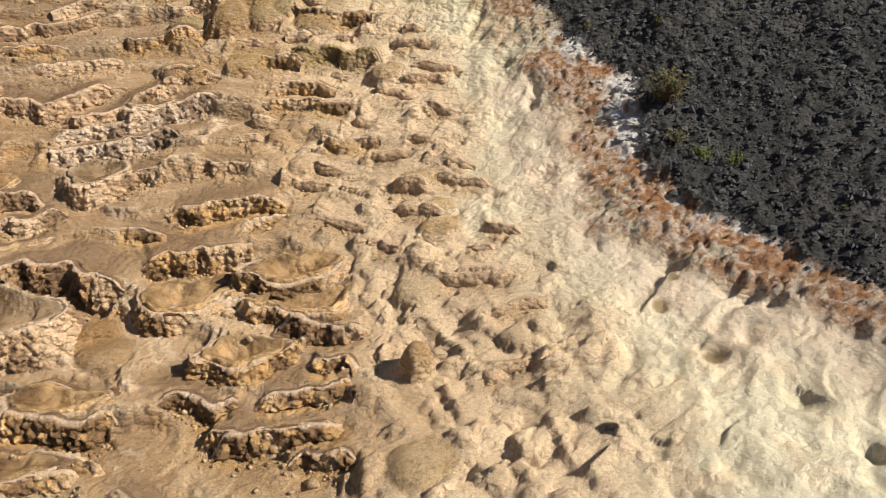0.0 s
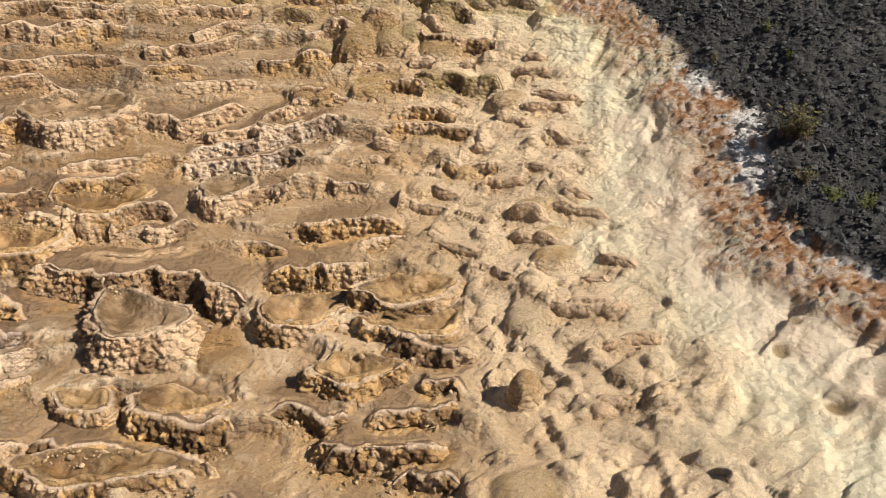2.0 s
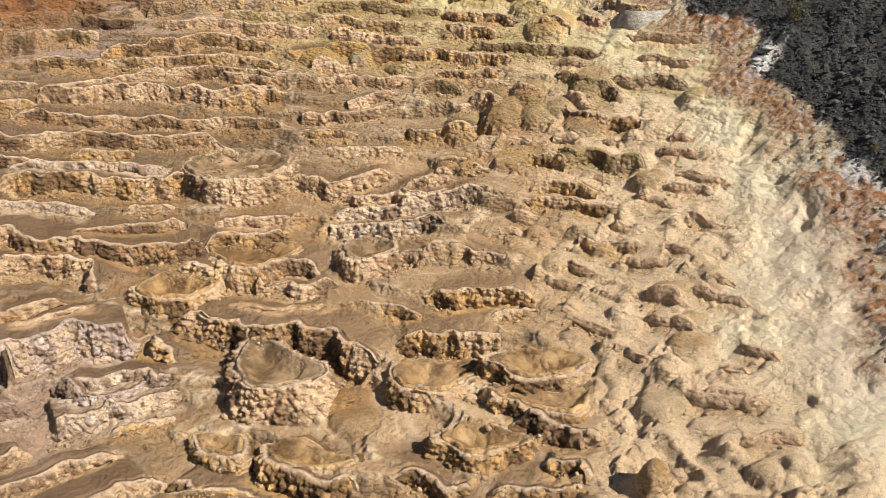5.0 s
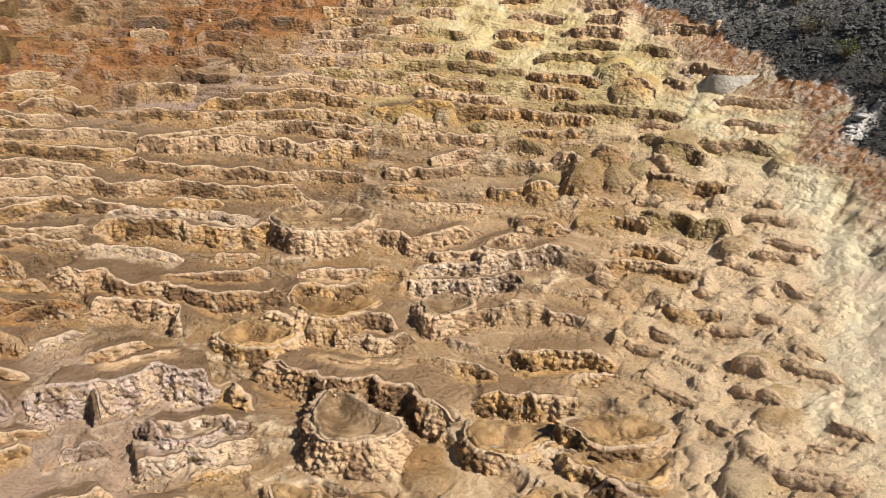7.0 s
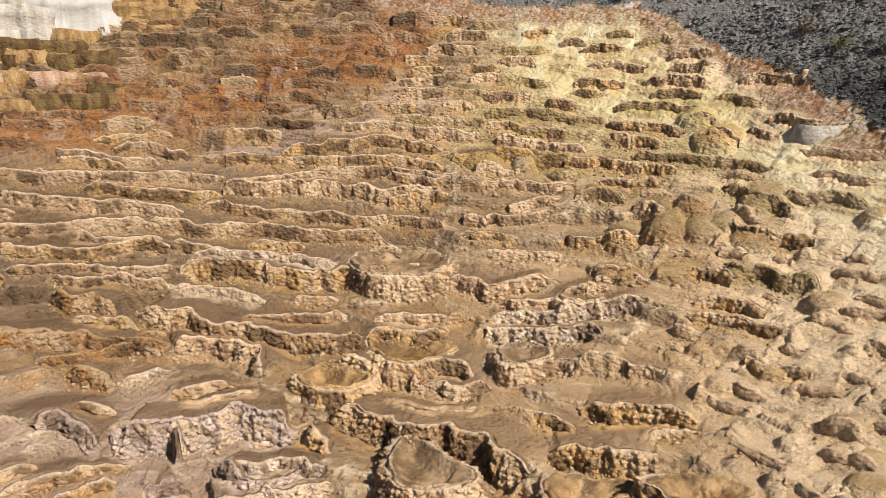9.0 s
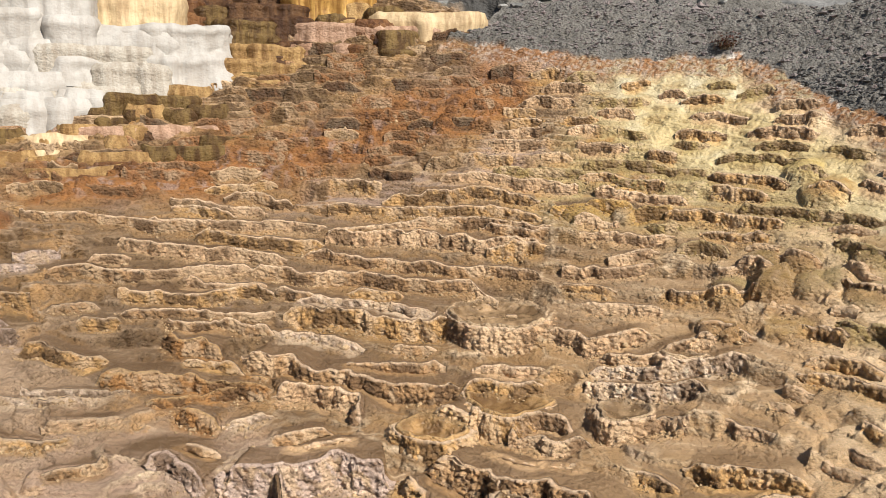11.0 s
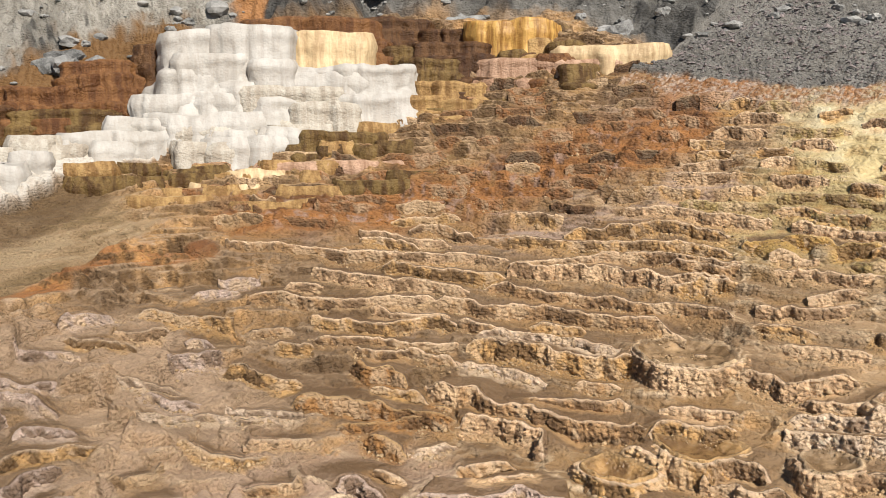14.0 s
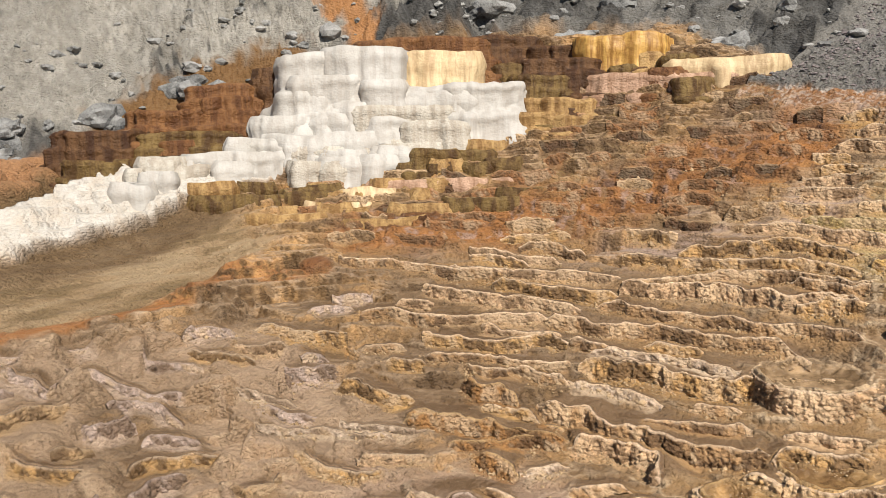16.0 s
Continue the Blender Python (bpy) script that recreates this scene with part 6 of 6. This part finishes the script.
strewn("pebbles", "dark cinder pebbles strewn over the gravel slope", PEBBLE, 28000, (0.2, 4.2, 3.4, 9.0), lambda x, y: gravel_side(x, y) > 0.0, 0.0085)
strewn("pebbles", "dark cinder pebbles higher on the gravel slope", PEBBLE, 12000, (-2.5, 4.3, 9.0, 11.2), lambda x, y: gravel_side(x, y) > 0.0, 0.012)
strewn("pebbles", "grey pebbles on the upper gravel slope", PEBBLE_GREY, 10000, (-7.3, 4.5, 10.7, 14.2), lambda x, y: gravel_side(x, y) > 0.05, 0.016)



def knobbly(x, y):
    i, j = np.clip(np.searchsorted(SHEET["xs"], x), 0, len(SHEET["xs"]) - 1), np.clip(np.searchsorted(SHEET["ys"], y), 0, len(SHEET["ys"]) - 1)
    return rng.random(len(x)) < SHEET["knobs"][j, i] * (0.5 + 0.5 * vnoise(x * 3, y * 3, 251)) * step(-10.5, -7.0, x)


NODULE = stone("sinter_nodule", (0.16, 0.095, 0.042), (0.68, 0.49, 0.29), 9.0, 0.7, 0.5)
strewn("nodules", "small knobbly limestone nodules at the feet of the terrace steps", NODULE, 120000, (-8.5, 1.0, 2.8, 9.2), knobbly, 0.0085, "nodules", True)

forms = [rock_mesh("stone", k + 2, PEBBLE, 2, 0.4, 0.75) for k in range(6)]
SLAB = stone("dark_slab", (0.07, 0.07, 0.069), (0.33, 0.325, 0.31), 3.0, 0.95, 1.0)
made = 0
while made < 260:
    x, y = rng.uniform(0.8, 3.4), rng.uniform(4.0, 8.0)
    if gravel_side(np.array([x]), np.array([y]))[0] < 0.05:
        continue
    r = rng.uniform(0.012, 0.026) * (1.6 if rng.random() < 0.06 else 1)
    ob = new("stone", forms[made % 6])
    ob.parent = gravel_ob
    ob.matrix_basis = pose(x, y, float(surface(np.array([x]), np.array([y]))[0]) + 0.3 * r, 0, 0, rng.uniform(0, 360)) @ Matrix.Diagonal((r * rng.uniform(0.8, 1.4), r, r, 1))
    made += 1

LEAFY = [stone("dry_weed", (0.10, 0.085, 0.03), (0.22, 0.19, 0.08), 20.0), stone("green_weed", (0.07, 0.09, 0.015), (0.2, 0.24, 0.04), 20.0),
         stone("red_shrub", (0.08, 0.02, 0.012), (0.2, 0.06, 0.035), 20.0), stone("dry_stem", (0.12, 0.08, 0.04), (0.25, 0.18, 0.1), 20.0)]


def tuft(x, y, wide, high, kind, stems, label, category="weed"):
    """A small plant: thin bent stems, each with leaves."""
    z = float(surface(np.array([x]), np.array([y]))[0]) - 0.01
    ob = empty(category if category != "weed" else "weed", label, category, "weeds on the gravel", at=(x, y, z))
    sv, sf, lv, lf = [], [], [], []
    for _ in range(stems):
        a, lean = rng.uniform(0, 6.28), rng.uniform(0.1, 1.0)
        tall = high * rng.uniform(0.5, 1.0)
        base = np.array([x + 0.15 * wide * rng.normal(), y + 0.15 * wide * rng.normal(), z])
        out = np.array([math.cos(a), math.sin(a), 0]) * wide * 0.5 * lean
        side = np.array([-math.sin(a), math.cos(a), 0])
        ring = []
        for k in range(5):
            u = k / 4
            p = base + out * u**1.5 + np.array([0, 0, tall * u * (1 - 0.25 * u * lean)])
            w = 0.0035 * (1.1 - u)
            n0 = len(sv)
            sv += [p + side * w, p - side * w * 0.5 + out * w * 4, p - side * w * 0.5 - out * w * 4]
            ring.append(n0)
            if k and len(lv) < 4000:
                for _leaf in range(3):
                    b, long = rng.uniform(0, 6.28), rng.uniform(0.5, 1.0) * 0.12 * high + 0.008
                    d = np.array([math.cos(b), math.sin(b), rng.uniform(-0.2, 0.8)])
                    q = np.cross(d, (0, 0, 1)) * long * 0.22
                    m = len(lv)
                    lv += [p, p + d * long * 0.5 + q, p + d * long, p + d * long * 0.5 - q]
                    lf.append((m, m + 1, m + 2, m + 3))
        for r0, r1 in zip(ring, ring[1:]):
            for k in range(3):
                sf.append((r0 + k, r0 + (k + 1) % 3, r1 + (k + 1) % 3, r1 + k))
    part("stems", mesh_of("stems", sv, sf, LEAFY[3]), ob)
    part("leaves", mesh_of("leaves", lv, lf, LEAFY[kind], False), ob)


tuft(1.57, 5.84, 0.31, 0.26, 0, 60, "dry olive weed clump on dark cinder gravel")
tuft(1.54, 5.42, 0.17, 0.13, 0, 25, "dry olive weed clump on dark cinder gravel")
tuft(1.67, 5.27, 0.17, 0.10, 1, 22, "small green weed on dark cinder gravel")
tuft(1.87, 5.18, 0.14, 0.10, 1, 18, "small green weed on dark cinder gravel")
tuft(1.66, 6.69, 0.09, 0.10, 1, 12, "small yellow-green weed on dark cinder gravel")
tuft(1.56, 7.06, 0.09, 0.11, 1, 12, "small yellow-green weed on dark cinder gravel")
tuft(1.14, 6.84, 0.11, 0.12, 0, 12, "small dry weed beside the crust edge")
tuft(2.31, 4.54, 0.07, 0.04, 1, 10, "tiny green weed on dark cinder gravel")
for x, y, w, k in ((-0.74, 10.26, 0.3, 1), (-0.30, 10.10, 0.3, 1), (0.25, 9.13, 0.3, 1), (-0.10, 9.63, 0.3, 0), (0.09, 10.35, 0.3, 1), (-1.13, 10.62, 0.25, 0), (0.62, 8.64, 0.25, 0)):
    tuft(x, y, w, 0.22, k, 30, ("dry" if k == 0 else "green") + " weed tuft on grey gravel slope")
tuft(-3.57, 11.69, 0.42, 0.26, 2, 70, "low dark red shrub on grey gravel slope", "shrub")

CHALKY = sinter("crust_white", (0.74, 0.73, 0.72), 0.7, 0.5, 0.0, 0.6)
for k, (x, y, r, tall) in enumerate(((1.31, 6.16, 0.085, 0.6), (1.21, 5.92, 0.144, 0.5), (1.34, 5.73, 0.110, 0.5), (1.26, 5.60, 0.075, 0.6), (1.36, 6.03, 0.052, 0.8),
                                     (0.38, 8.30, 0.108, 0.6), (0.31, 8.11, 0.089, 0.6), (1.03, 6.71, 0.043, 0.7), (-1.74, 4.76, 0.061, 0.8), (1.15, 6.25, 0.052, 0.6))):
    me = rock_mesh("sinter_crust", 40 + k, CHALKY, 3, 0.35, 0.9 * tall)
    for _ in range(5):
        size, px, py = r * rng.uniform(0.25, 0.5), x + r * rng.normal(0, 0.45), y + r * rng.normal(0, 0.55)
        ob = tagged(new("sinter_crust", me), "small white crumbly mineral crust on the ground", "mineral crust", "white crusts along the gravel")
        ob.matrix_basis = pose(px, py, float(surface(np.array([px]), np.array([py]))[0]) - 0.05 * size, 0, 0, rng.uniform(0, 360)) @ Matrix.Diagonal((size * 1.2, size, size * 0.8, 1))
for k in range(34):
    s_ = rng.uniform(-12.0, -8.2) if k < 22 else rng.uniform(-4.0, 1.0)
    b_ = float(np.interp(s_, FOOT_S, FOOT_B)) + rng.uniform(0.1, 1.0) * (1 if k < 22 else 1.8)
    x, y = 0.8 * s_ - 0.6 * b_, 0.6 * s_ + 0.8 * b_
    if not (-17.5 < x < 4 and 0.3 < y < 14.5):
        continue
    r = rng.uniform(0.08, 0.3)
    ob = tagged(new("boulder", rock_mesh("boulder", 200 + k, SLAB, 3, 0.55, 0.85)), "dark grey cracked boulder at the foot of the hillside", "boulder", "boulders on the hillside")
    ob.matrix_basis = pose(x, y, float(surface(np.array([x]), np.array([y]))[0]) - 0.45 * r, rng.uniform(-15, 15), rng.uniform(-15, 15), rng.uniform(0, 360)) @ Matrix.Diagonal((r * rng.uniform(1.0, 1.7), r, r, 1))
ROCKY = stone("grey_rock", (0.11, 0.11, 0.105), (0.36, 0.35, 0.33), 2.2, 0.95, 0.9)
ROCKS = [rock_mesh("rock", k, ROCKY, 2, 0.45, 0.75) for k in range(12)]
made = 0
while made < 295:
    s_, b_ = rng.uniform(-11.5, 6.0), rng.uniform(0.15, 2.4)
    b_ += float(np.interp(s_, FOOT_S, FOOT_B))
    x, y = 0.8 * s_ - 0.6 * b_, 0.6 * s_ + 0.8 * b_
    if not (-17 < x < 4 and 0.3 < y < 14.5):
        continue
    r = math.exp(rng.normal(-2.9, 0.55))
    ob = tagged(new("rock", ROCKS[made % 12]), "rough grey rock on the bare hillside", "rock", "rocks on the hillside")
    ob.matrix_basis = pose(x, y, float(surface(np.array([x]), np.array([y]))[0]) + 0.15 * r, 0, 0, rng.uniform(0, 360)) @ Matrix.Diagonal((r * rng.uniform(0.9, 1.7), r, r * rng.uniform(0.7, 1.1), 1))
    made += 1
tier(-0.75, 9.28, 0.22, 0.03, 20, 3.25, 3.5, "chalk")
tier(-1.14, 9.48, 0.11, 0.02, 25, 3.3, 3.5, "chalk")
